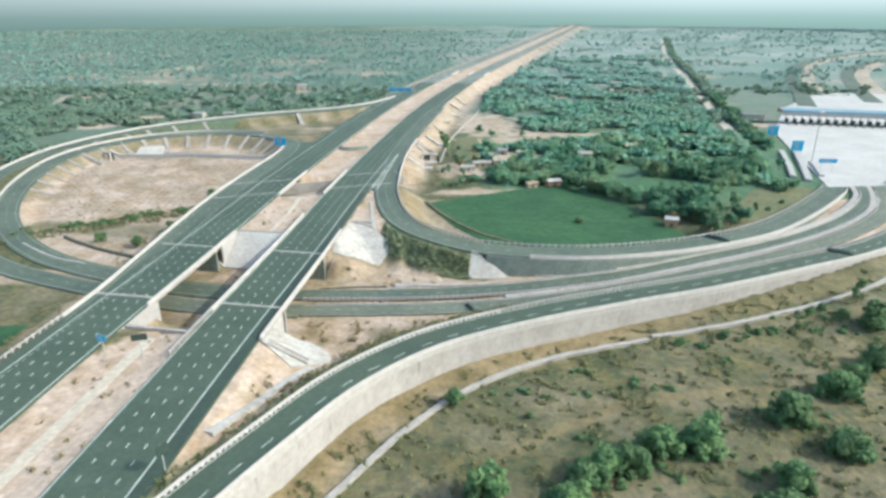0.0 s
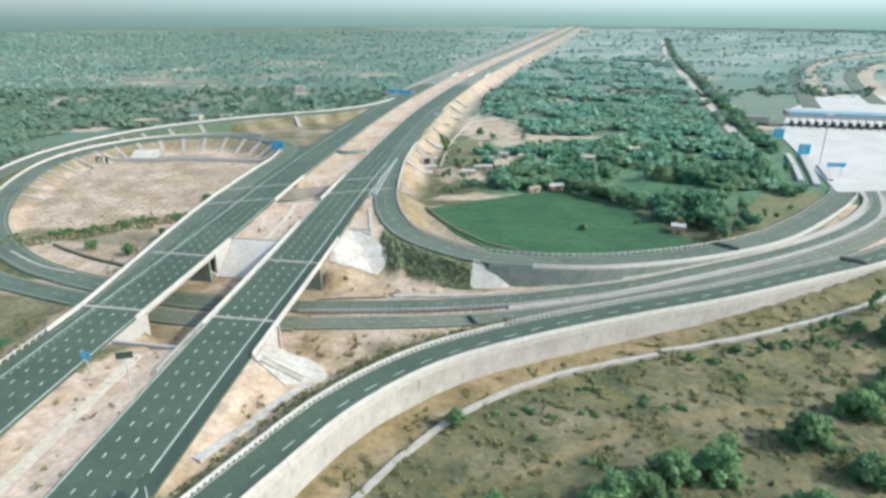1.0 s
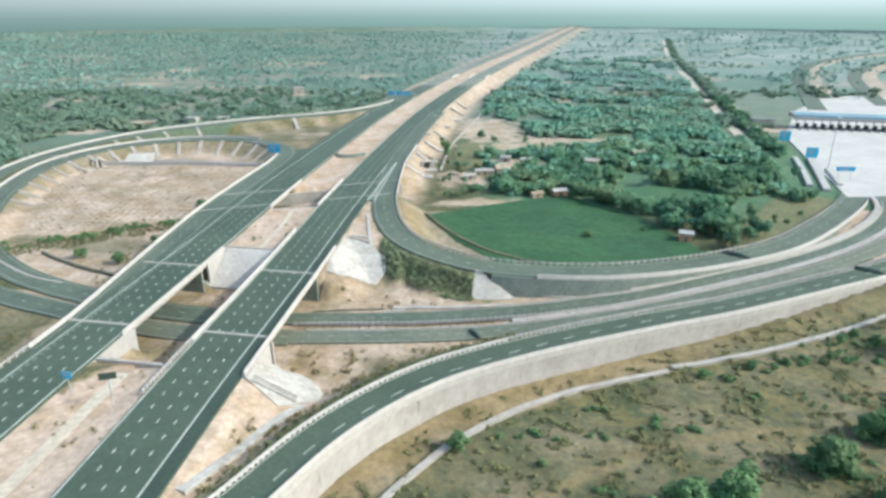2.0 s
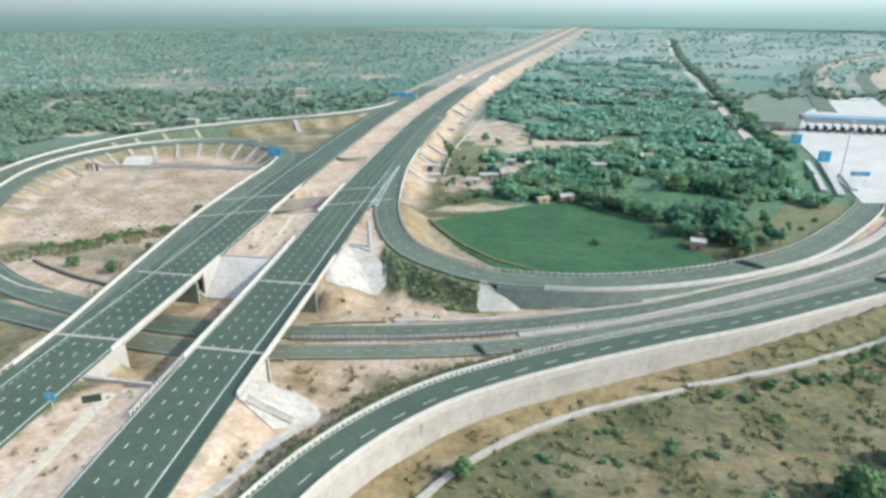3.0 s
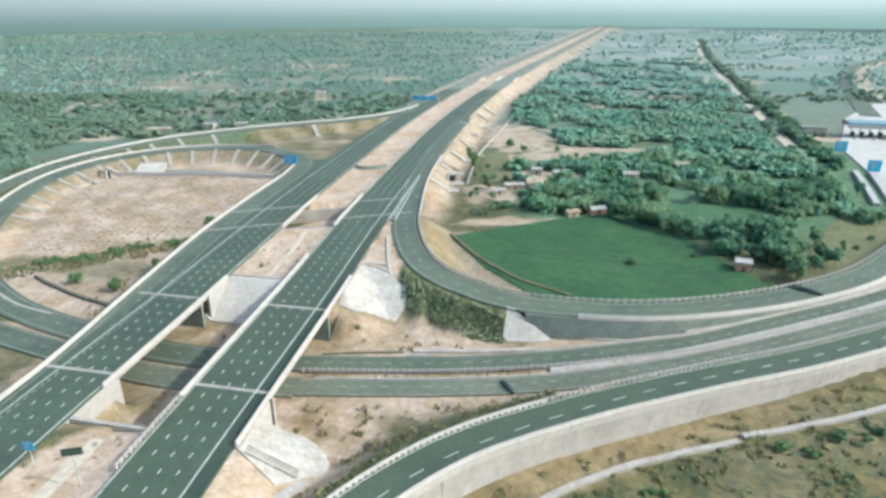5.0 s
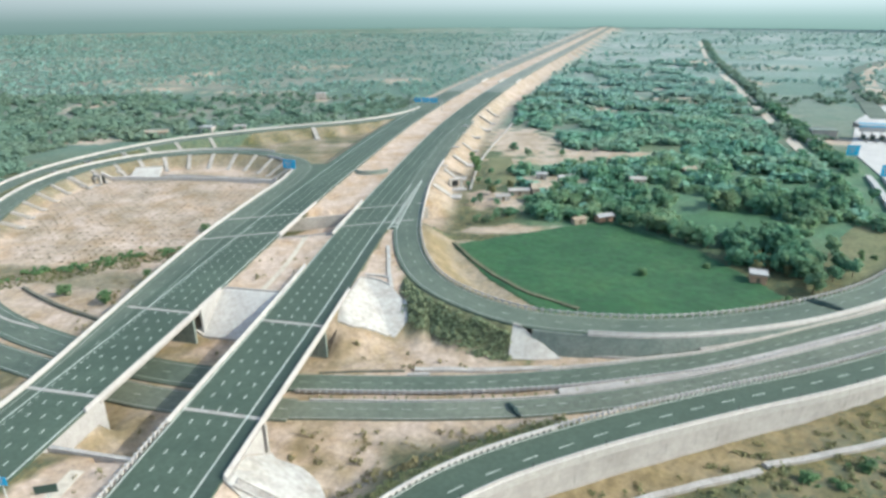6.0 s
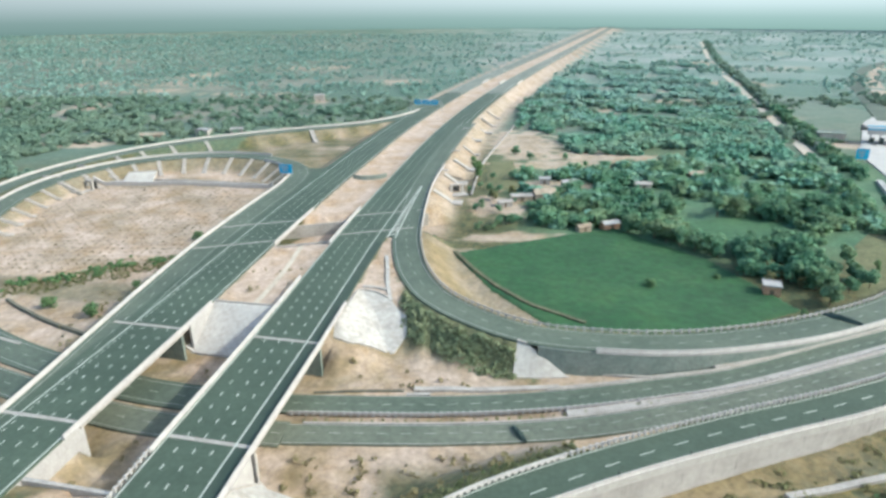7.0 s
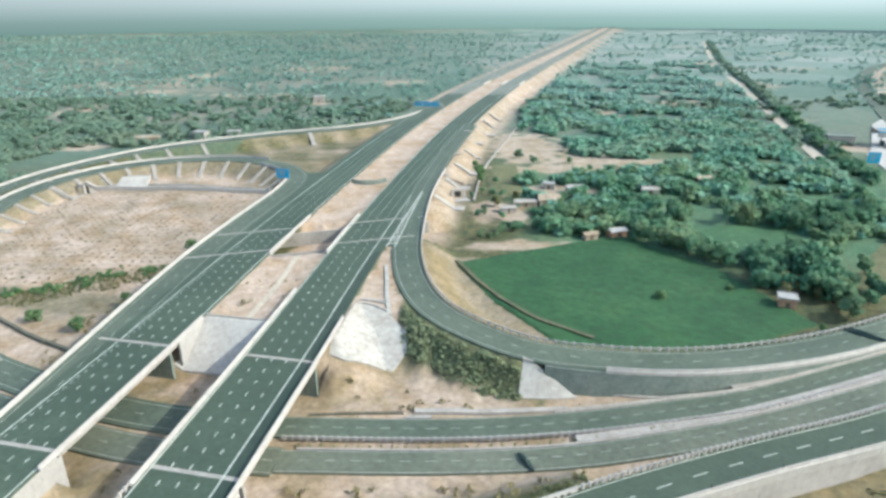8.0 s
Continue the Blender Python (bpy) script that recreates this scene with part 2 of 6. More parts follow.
def box_line(name, path, off, width, height, mat, parent=None, label="", foot=0.0, top=None):
    """A long bar beside a path, as a kerb or parapet: foot and height above the path."""
    top = width if top is None else top
    lines = [aside(path, off - width / 2, foot), aside(path, off - top / 2, foot + height), aside(path, off + top / 2, foot + height), aside(path, off + width / 2, foot)]
    return strip(name, lines, mat, parent, label, closed=True)


def dash_mesh(name, long, wide, mat):
    me = bpy.data.meshes.new(name)
    me.from_pydata([(-wide / 2, -long / 2, 0), (wide / 2, -long / 2, 0), (wide / 2, long / 2, 0), (-wide / 2, long / 2, 0)], [], [(0, 1, 2, 3)])
    me.materials.append(mat)
    return me


def dashes(path, off, first, last, gap, me, parent, lift=0.075, name="lane_dash"):
    """Painted dashes along a path, each a part of its road."""
    line = aside(path, off)
    s = lengths(line)
    for a in np.arange(first, min(last, s[-1] - 1), gap):
        p, q = (np.array([np.interp(v, s, line[:, i]) for i in range(3)]) for v in (a, a + 0.5))
        d = q - p
        share(name, me, pose(p[0], p[1], p[2] + lift, math.degrees(math.atan2(d[2], np.hypot(d[0], d[1]))), 0, math.degrees(math.atan2(-d[0], d[1]))), parent)


def far_dashes(name, path, offs, first, last, gap, long, wide, mat, parent, lift=0.08):
    verts, faces = [], []
    for off in offs:
        line, n = aside(path, off, lift), normals(path)
        s = lengths(line)
        for a in np.arange(first, min(last, s[-1] - long - 1), gap):
            p, q, r = ([np.interp(v, s, arr[:, i]) for i in range(3)] for v, arr in ((a, line), (a + long, line), (a, n)))
            p, q, r = np.array(p), np.array(q), np.array(r) * wide / 2
            i = len(verts)
            verts += [p - r, p + r, q + r, q - r]
            faces.append((i, i + 1, i + 2, i + 3))
    ob = sheet(name, verts, faces, mat, parent)
    return tagged(ob, kind="stuff")


def line_mark(path, off, width, mat, parent, name="edge_line", lift=0.075):
    return strip(name, [aside(path, np.reshape(off, -1) - width / 2, lift), aside(path, np.reshape(off, -1) + width / 2, lift)], mat, parent)


# ---------------------------------------------------------------- lines of the roads
MAIN = spline([(-95, -160, 8.5), (-87.3, -90, 8.5), (-79.7, -20.1, 8.5), (-74, 39.2, 8.5), (-69.9, 73.9, 8.5), (-64.3, 125.1, 8.5), (-57.1, 182.8, 8.5), (-49.7, 248.3, 8.5),
               (-39.1, 327.7, 8.3), (-14.7, 477, 8), (35.4, 689, 8), (213.3, 1297.3, 7.5), (501.5, 2276.5, 7), (637.8, 2739.3, 7)], 4.0)
OUTER = spline([(-55, -0.1, 8.35), (-48.6, 34.8, 8.3), (-42.6, 61.8, 8.1), (-37.1, 74.1, 7.8), (-28.1, 90.9, 7.2), (-19.5, 105.7, 6.6), (-9.3, 117.5, 6.3), (2.6, 127, 6.2), (23.8, 137.5, 6.1),
                (53.9, 149.3, 5.6), (81, 158.7, 5.2), (116.5, 173.7, 4.6), (139, 183.5, 4.2), (161.8, 196.6, 3.7), (188.1, 218, 3.0), (211.1, 246.4, 2.6), (217.8, 273.4, 2.5)])
LOOP_R = spline([(8.7, 469.8, 8.2), (-0.9, 414.7, 8.3), (-6.6, 378.7, 8.35), (-11.3, 344.7, 8.4), (-15.2, 311.8, 8.4), (-16.6, 285, 8.45), (-17, 262.2, 8.45), (-16.7, 245.4, 8.4), (-13, 220.8, 8.2), (-6.2, 203.8, 7.9), (4.8, 191.7, 7.6), (17.3, 184.3, 7.0), (35.7, 181.4, 6.3),
                 (54.3, 182, 5.6), (75.5, 186.7, 4.9), (96.8, 194.5, 4.2), (123.8, 208.5, 3.6), (155.1, 234.5, 3.0), (181.9, 261.6, 2.55), (188.1, 270.3, 2.5)])
CROSS_A = spline([(-39.3, 164.5, 0.3), (-2.1, 164.2, 0.3), (23.6, 166.3, 0.5), (48, 170.2, 1.2), (61.6, 172.4, 1.8), (91.9, 183.2, 2.6), (127, 197.9, 2.95), (164.1, 222.2, 2.8), (191.4, 250.8, 2.55), (200.7, 271.1, 2.5)])
LOOP_L = spline([(-39.3, 164.5, 0.3), (-60.6, 166.9, 0.3), (-81.7, 172.4, 0.4), (-99.8, 180.1, 0.5), (-114.9, 187.1, 0.7), (-130, 195.9, 1.0), (-147.7, 210.7, 1.8), (-163.5, 229.8, 3.0), (-175.4, 253, 4.3), (-184.4, 283.3, 5.8),
                 (-187.1, 316, 7.2), (-179.9, 342.1, 7.8), (-163.8, 362.5, 8.0), (-137.3, 373.9, 8.2), (-107.7, 371.8, 8.35), (-85.1, 357.9, 8.4), (-74.1, 339.4, 8.42), (-72.8, 317.2, 8.44), (-76, 290.6, 8.45), (-79.2, 264, 8.45), (-81.6, 239.4, 8.45), (-83, 207.1, 8.45), (-83.5, 179.6, 8.45), (-84, 150.2, 8.45), (-85.4, 134.1, 8.45)])
CROSS_B = spline([(-35.3, 153.9, 0.3), (-2, 153.9, 0.3), (22.7, 155.7, 0.5), (45.6, 159.8, 1.3), (59.7, 163, 2.0), (89, 172.9, 2.9), (121, 186.6, 3.1), (154.3, 205.8, 2.95), (183.3, 229.7, 2.7), (203, 258.8, 2.5), (208.1, 271.6, 2.5)])
RAMP_L = spline([(-35.3, 153.9, 0.3), (-60.4, 156.5, 0.3), (-83.5, 163, 0.4), (-103.5, 171.1, 0.5), (-119.5, 177.8, 0.6), (-134.7, 185, 0.8), (-155.8, 199.4, 1.4), (-176.9, 221.6, 2.6), (-193.3, 253.8, 4.4), (-201.7, 292, 6.0),
                 (-200.6, 333.9, 7.2), (-188.2, 368.9, 7.8), (-166.7, 401.2, 8.0), (-139.1, 424.9, 8.0), (-105.6, 445.7, 8.0), (-71, 462.9, 8.0), (-47.5, 482.1, 8.0), (-31.5, 506.3, 8.0), (-14.7, 555.1, 7.95), (0.1, 615.5, 7.95)])
HALF_MEDIAN, CW = 9.05, 16.75                     # half the median, and a carriageway's width
R_IN, R_OUT = HALF_MEDIAN - 0.3, HALF_MEDIAN + CW
L_IN, L_OUT = -HALF_MEDIAN - 0.5, -(HALF_MEDIAN + CW + 0.85)


def gap_one(x, y):
    """How far inside the first bridge's opening a place is, in metres (negative: outside)."""
    v = y + 0.197 * (x + 62)
    return np.minimum(v - 144.3, 182.15 - v)


def gap_two(x, y):
    v = y - 0.291 * (x + 50)
    return np.minimum(v - 247.65, 267.95 - v)


# ---------------------------------------------------------------- ground
def smooth01(v, a, b):
    t = np.clip((v - a) / (b - a), 0, 1)
    return t * t * (3 - 2 * t)


def wave(x, y, seed, size):
    """Cheap smooth noise, about -1 to 1."""
    r = np.random.default_rng(seed)
    out = 0
    for k in range(5):
        a, ph = r.uniform(0, 2 * np.pi), r.uniform(0, 6.28, 2)
        f = 2 * np.pi / (size * r.uniform(0.6, 1.6))
        out = out + np.sin((x * np.cos(a) + y * np.sin(a)) * f + ph[0] + 1.3 * np.sin((x * np.sin(a) - y * np.cos(a)) * f * 0.7 + ph[1]))
    return out / 2.6


def base_height(x, y):
    return -1.1 + 3.5 * smooth01(y, 100, 320) + 0.25 * wave(x, y, 3, 60) + 0.12 * wave(x, y, 4, 17)


def nearest(path, x, y, reach=70.0):
    """For places x, y: distance to the right of a path, its height there, and the length along it."""
    n, s = normals(path), lengths(path)
    best = np.full(x.shape, 1e9)
    lat, hgt, along = np.full(x.shape, 1e9), np.zeros(x.shape), np.zeros(x.shape)
    lo, hi = np.array([x.min(), y.min()]) - reach, np.array([x.max(), y.max()]) + reach
    for i in np.nonzero(((path[:-1, :2] > lo) & (path[:-1, :2] < hi)).all(1))[0]:
        a, d = path[i, :2], path[i + 1, :2] - path[i, :2]
        near = (np.abs(x - a[0]) < reach) & (np.abs(y - a[1]) < reach)
        if not near.any():
            continue
        px, py = x[near] - a[0], y[near] - a[1]
        t = np.clip((px * d[0] + py * d[1]) / (d @ d), 0, 1)
        dx, dy = px - t * d[0], py - t * d[1]
        dist = np.hypot(dx, dy)
        better = dist < best[near]
        idx = tuple(c[better] for c in np.nonzero(near))
        best[idx] = dist[better]
        lat[idx] = (np.sign(dx * n[i, 0] + dy * n[i, 1]) * dist)[better]
        hgt[idx] = (path[i, 2] + t * (path[i + 1, 2] - path[i, 2]))[better]
        along[idx] = (s[i] + t * (s[i + 1] - s[i]))[better]
    return lat, hgt, along


def bank(lat, z, left, right, slope=1 / 1.7, wall_left=False, wall_right=False, shoulder=1.2):
    """Height of an earth bank under a road: level as wide as the road, then sloping down on the sides that have no wall."""
    over_r, over_l = lat - right, left - lat
    h = z - 0.42 - slope * np.maximum(0, np.maximum(over_r - shoulder, over_l - shoulder))
    h = np.where((over_r > -3.2) & wall_right, -99, h)
    return np.where((over_l > -3.2) & wall_left, -99, h)


def ground_height(x, y):
    h = base_height(x, y)
    flat = np.full(x.shape, 99.0)
    # low roads in shallow formation
    for path, half in ((CROSS_A, 3.6), (CROSS_B, 3.4), (LOOP_L[:60], 5.2), (RAMP_L[:60], 4.2)):
        lat, z, _ = nearest(path, x, y, 30)
        h = np.maximum(h, bank(lat, z, -half, half, 1 / 2.0, shoulder=0.6))
        flat = np.where(np.abs(lat) < half + 0.5, np.minimum(flat, z - 0.42), flat)
    lat, z, _ = nearest(MAIN, x, y, 90)
    m = bank(lat, z, L_OUT, R_OUT)
    m = m - 0.5 * smooth01(HALF_MEDIAN - 0.5 - np.abs(lat), 0, 4) * (np.abs(lat) < HALF_MEDIAN)
    inside = gap_one(x, y)
    v1 = y + 0.197 * (x + 62)
    # pitched ends: cones outside the carriageways, plain slopes in the median
    ends = np.hypot(np.maximum(0, np.maximum(lat - R_OUT, L_OUT - lat) - 1.2), np.maximum(0, inside + np.where((lat > 0) & (y < 165), 14.5, np.where(lat > 0, 11.5, 1.0))))
    cone = z - 0.42 - ends / 1.7
    ramp = np.where(v1 > 165, 0.4 + (v1 - 186.0) * 7.6 / 13.0, np.where(v1 > 129.7, 0.2, 99.0))
    outside = (lat > R_OUT + 0.3) | (lat < L_OUT - 0.3)
    m = np.where(outside, np.minimum(m, cone), np.where(inside > -3.8, -99, m))
    m = np.where((inside > -22) & (np.abs(lat) < HALF_MEDIAN + 2.6) & (np.abs(lat) >= HALF_MEDIAN - 0.2), np.minimum(m, ramp - 0.5), m)
    m = np.where(np.abs(lat) < HALF_MEDIAN - 0.2, np.where(inside > -30, np.minimum(np.where(inside > -1.4, 99, m), np.minimum(ramp, z - 0.6)), m), m)
    m = np.where(gap_two(x, y) > -3.4, -99, m)
    h = np.maximum(h, m)
    nose = 0.1 + (y - 183.0) * 0.31
    h = np.where((lat > R_OUT + 0.3) & (lat < 80) & (x < -11.5) & (y > 180) & (y < 240), np.maximum(h, np.minimum(nose, 7.7)), h)
    for path, left, right, wl, wr in ((OUTER, -4.0, 4.0, False, True), (LOOP_R, -4.8, 4.8, False, False), (LOOP_L, -4.6, 4.6, False, False), (RAMP_L, -4.2, 4.2, False, False)):
        lat, z, along = nearest(path, x, y, 60)
        b = bank(lat, z, left, right, 1 / 1.55, wl, wr, 3.0 if path is OUTER else 1.2)
        if path is OUTER:
            b = np.where((x > 22) & (lat < -4.6), z - 0.42 - (-4.6 - lat) * 1.2, b)
        if path is LOOP_R:
            b = np.where((lat > 5.8) & (x > -8), z - 0.42 - (lat - 5.8) * (0.95 + 2.2 * smooth01(x, 0, 14)), b)
            b = np.where((lat > 1.6) & (x > 14.0), -99, b)
        b = np.where((z > 8.3) & (gap_two(x, y) > -1.4), -99, b)
        b = np.where((gap_one(x, y) > -1.4) & ((z < 1.5) | (z > 8.3)), -99, b)
        h = np.maximum(h, b)
    lat, z, _ = nearest(OUTER, x, y, 40)
    h = np.where((lat > 4.2) & (lat < 16) & (y < 215), h + 2.4 * smooth01(x, 55, 150) * (1 - smooth01(lat, 5.5, 15)), h)
    h = np.where((x > 172 + (y - 250) * 0.3) & (y > 250) & (y < 560) & (x < 430), np.minimum(h, 2.1), h)
    # the roads below cut through what the banks leave too high
    return np.minimum(h, np.where((flat < 90), flat, h))


def axis(lo, hi, step, far, grow=1.12):
    """Coordinates: even from lo to hi, then widening out to far on both sides."""
    mid = list(np.arange(lo, hi + step / 2, step))
    out, d = [], step
    while (out[-1] if out else mid[-1]) < far:
        d *= grow
        out.append((out[-1] if out else mid[-1]) + d)
    left, d = [], step
    while (left[-1] if left else mid[0]) > -far:
        d *= grow
        left.append((left[-1] if left else mid[0]) - d)
    return np.array(left[::-1] + mid + out)


gx, gy = axis(-240, 330, 2.0, 5200), axis(40, 560, 2.0, 5200)
X, Y = np.meshgrid(gx, gy)
Z = ground_height(X, Y)
nx, ny = len(gx), len(gy)
idx = np.arange(nx * ny).reshape(ny, nx)
quads = np.stack([idx[:-1, :-1], idx[:-1, 1:], idx[1:, 1:], idx[1:, :-1]], -1).reshape(-1, 4)
me = bpy.data.meshes.new("ground")
me.from_pydata(np.stack([X, Y, Z], -1).reshape(-1, 3).tolist(), [], quads.tolist())
me.shade_smooth()
ground = tagged(new("ground", me), "dry scrubland with bare sand beside the roads", "ground", kind="structure")

# what covers the ground: bare sand, grassy banks, woodland floor (0 to 1 each)
bx = base_height(X, Y)
raised = Z - bx
sand, grass, wood = np.zeros(X.shape), np.zeros(X.shape), np.zeros(X.shape)
latm, _, _ = nearest(MAIN, X, Y, 90)
patch = wave(X, Y, 11, 28)
sand = np.maximum(sand, (np.abs(latm) < HALF_MEDIAN + 1) * 0.95)
sand = np.maximum(sand, smooth01(52 - np.abs(latm), 0, 8) * (latm > 0) * (Y < 172) * (1 - 0.3 * (patch > 0.5)) * 0.9)
sand = np.maximum(sand, smooth01(48 - latm, 0, 10) * (latm > 0) * (Y > 262) * 0.72)
sand = np.maximum(sand, smooth01(46 - np.abs(latm), 0, 4) * (Y > 600) * 0.85)
latc, _, _ = nearest(CROSS_A, X, Y, 60)
sand = np.maximum(sand, smooth01(26 - np.abs(latc), 0, 10) * (X < 45) * 0.8)
latl, zl, al = nearest(LOOP_L, X, Y, 130)
ring_in = np.zeros(X.shape, bool)
for (ax, ay), (bx_, by_) in zip(LOOP_L[:, :2], np.roll(LOOP_L[:, :2], -1, 0)):
    c_ = (ay > Y) != (by_ > Y)
    ring_in ^= c_ & (X < ax + (Y - ay) / (by_ - ay if by_ != ay else 1.0) * (bx_ - ax))
sand = np.maximum(sand, ring_in * (1 - 0.55 * smooth01(raised, 0.5, 1.2)) * np.clip(0.80 + 0.14 * patch - 0.55 * smooth01(9 - np.abs(Y - 222 + 0.15 * (X + 120)), 0, 6), 0, 1))
sand = np.maximum(sand, (latm < -27) * (X > -190) * (Y < 186) * np.clip(0.84 + 0.18 * patch, 0.4, 0.95))
latq, _, _ = nearest(RAMP_L, X, Y, 150)
between = (latq > 3) & (latq < 150) & (latm < -25) & (Y > 330) & ~ring_in
sand = np.maximum(sand, between * np.clip(0.26 + 0.22 * patch, 0, 0.6))
latr, _, _ = nearest(LOOP_R, X, Y, 60)
grass = np.where((latr > 3) & (latr < 12.5 - 0.12 * (X + 5)) & (X > -15.5 + 0.45 * (latr - 6)) & (X < 20) & (Y > 168) & (Y < 250), 1.0, grass)
sand = np.where((latr < -4) & (latr > -24) & (X < 42) & (Y < 255), 0.42, sand)
lato, _, _ = nearest(OUTER, X, Y, 40)
sand = np.where((lato > 3) & (lato < 13), (0.30 + 0.12 * patch) * (1 - 0.75 * smooth01(X, 25, 95)), sand)
sand = np.where((lato > 16) & (Y < 175), 0.10 + 0.10 * patch, sand)
sand = np.where(grass > 0.5, 0.0, sand)
sand = np.where((latm > R_OUT) & (latr > 4) & (Y > 196) & (Y < 252) & (grass < 0.5), 0.9, sand)
grass = np.maximum(grass, smooth01(-lato, 3.5, 4.5) * (1 - smooth01(-lato, 6.0, 8.0)) * (Y < 158) * (Y > 60) * (X < 22) * 0.9)
sand = sand * (1 - grass)
wood = smooth01(X + 0.05 * Y, 25, 60) * smooth01(Y, 225, 262) * (latm > 45) * (1 - 0.9 * smooth01(Y, 330, 460))
for cx, cy, rx, ry in ((42.2, 334.5, 26, 10), (17.8, 302.8, 12, 15.8), (41, 429.2, 23.8, 47.6), (74.5, 395.3, 30.4, 14), (109.2, 388.2, 18.6, 9), (58.7, 375.9, 44.4, 10), (192.1, 589.6, 33.8, 30.6), (112.8, 552.8, 14.2, 18), (237.9, 422, 13, 14.4), (291.4, 728.2, 43.8, 22.6), (341.4, 952.7, 33.2, 51.2), (-314.7, 832, 22, 44.8), (-310.2, 693.1, 41, 16.4), (-309.9, 579.4, 15.4, 31), (-120.2, 608.9, 8.2, 11.4), (-235.7, 432, 26.6, 12.2), (-192.5, 665.4, 54, 13), (-64.7, 761.2, 37.8, 19), (-381.3, 779.8, 49.6, 17.8), (-194.2, 942.5, 53.6, 36.6), (20.3, 265, 19.8, 5)):
    d = np.hypot((X - cx) / rx, (Y - cy) / ry) + 0.25 * wave(X, Y, 21, 14)
    sand = np.maximum(sand, smooth01(1.1 - d, 0, 0.35) * 0.75)
track_way = np.zeros(X.shape)
for (ax, ay), (bx_, by_) in zip(((14.4, 92.8), (28.8, 101.6), (42.8, 109.2), (56.2, 111.9)), ((28.8, 101.6), (42.8, 109.2), (56.2, 111.9), (78.5, 114.1))):
    t_ = np.clip(((X - ax) * (bx_ - ax) + (Y - ay) * (by_ - ay)) / ((bx_ - ax) ** 2 + (by_ - ay) ** 2), 0, 1)
    track_way = np.maximum(track_way, smooth01(2.0 - np.hypot(X - ax - t_ * (bx_ - ax), Y - ay - t_ * (by_ - ay)), 0, 1.6))
under = smooth01(gap_one(X, Y), -20, -12) * (np.abs(latm) < 44)
sand = np.maximum(sand, under * np.clip(0.62 + 0.2 * patch, 0, 0.9))
# sandy clearings of the far country
clear = wave(X, Y * 2.2, 31, 420) + 0.6 * wave(X, Y * 2.0, 32, 130)
sand = np.maximum(sand, smooth01(clear, 0.75, 1.5) * (Y > 470) * (Y < 1400) * (np.abs(latm) > 50) * 0.42)
col = me.color_attributes.new("cover", "FLOAT_COLOR", "POINT")
plain = np.maximum(between, 1 - smooth01(np.hypot(X * 0.8, Y - 150), 240, 330) * ((Y > 380) | (X < -215)))
data = np.stack([sand, grass, wood, plain], -1).reshape(-1).astype(np.float32)
col.data.foreach_set("color", data)
# ochre soil: below the outer wall, beside the low roads, round the field edge
ochre = smooth01(lato, 3, 5) * (1 - smooth01(lato + 2.0 * patch, 9, 14)) * (0.8 - 0.55 * smooth01(X, 25, 95))
ochre = np.maximum(ochre, smooth01(-latr, 5, 7) * (1 - smooth01(-latr, 12, 15)) * (X < 45) * (Y < 250) * 0.75)
ochre = np.maximum(ochre, smooth01(wave(X, Y, 71, 22), -0.1, 0.9) * (1 - smooth01(np.abs(latc), 14, 30)) * (X > -190) * (X < 60) * (Y < 176) * 0.42)
ochre = np.maximum(ochre, smooth01(wave(X, Y, 72, 14), 0.2, 1.0) * (latm > R_OUT) * (Y < 150) * (lato < -8) * 0.25)
ochre = np.maximum(ochre, under * smooth01(wave(X, Y, 73, 12), -0.5, 0.8) * 0.7)
ochre = np.maximum(ochre, smooth01(wave(X, Y, 74, 9), 0.0, 0.7) * (latm > R_OUT + 6) * (latm < 50) * (Y > 290) * (Y < 600) * 0.1)
ochre = np.maximum(ochre, track_way * 0.6)
ochre = np.where(grass > 0.5, 0, ochre)
soil = me.color_attributes.new("ochre_and_haze", "FLOAT_COLOR", "POINT")
# green channel: where haze is painted over the far plain, stronger to the right
haze_mask = smooth01(X, -260, 420) * smooth01(Y, 430, 900)
soil.data.foreach_set("color", np.stack([ochre, haze_mask, ochre, ochre * 0 + 1], -1).reshape(-1).astype(np.float32))


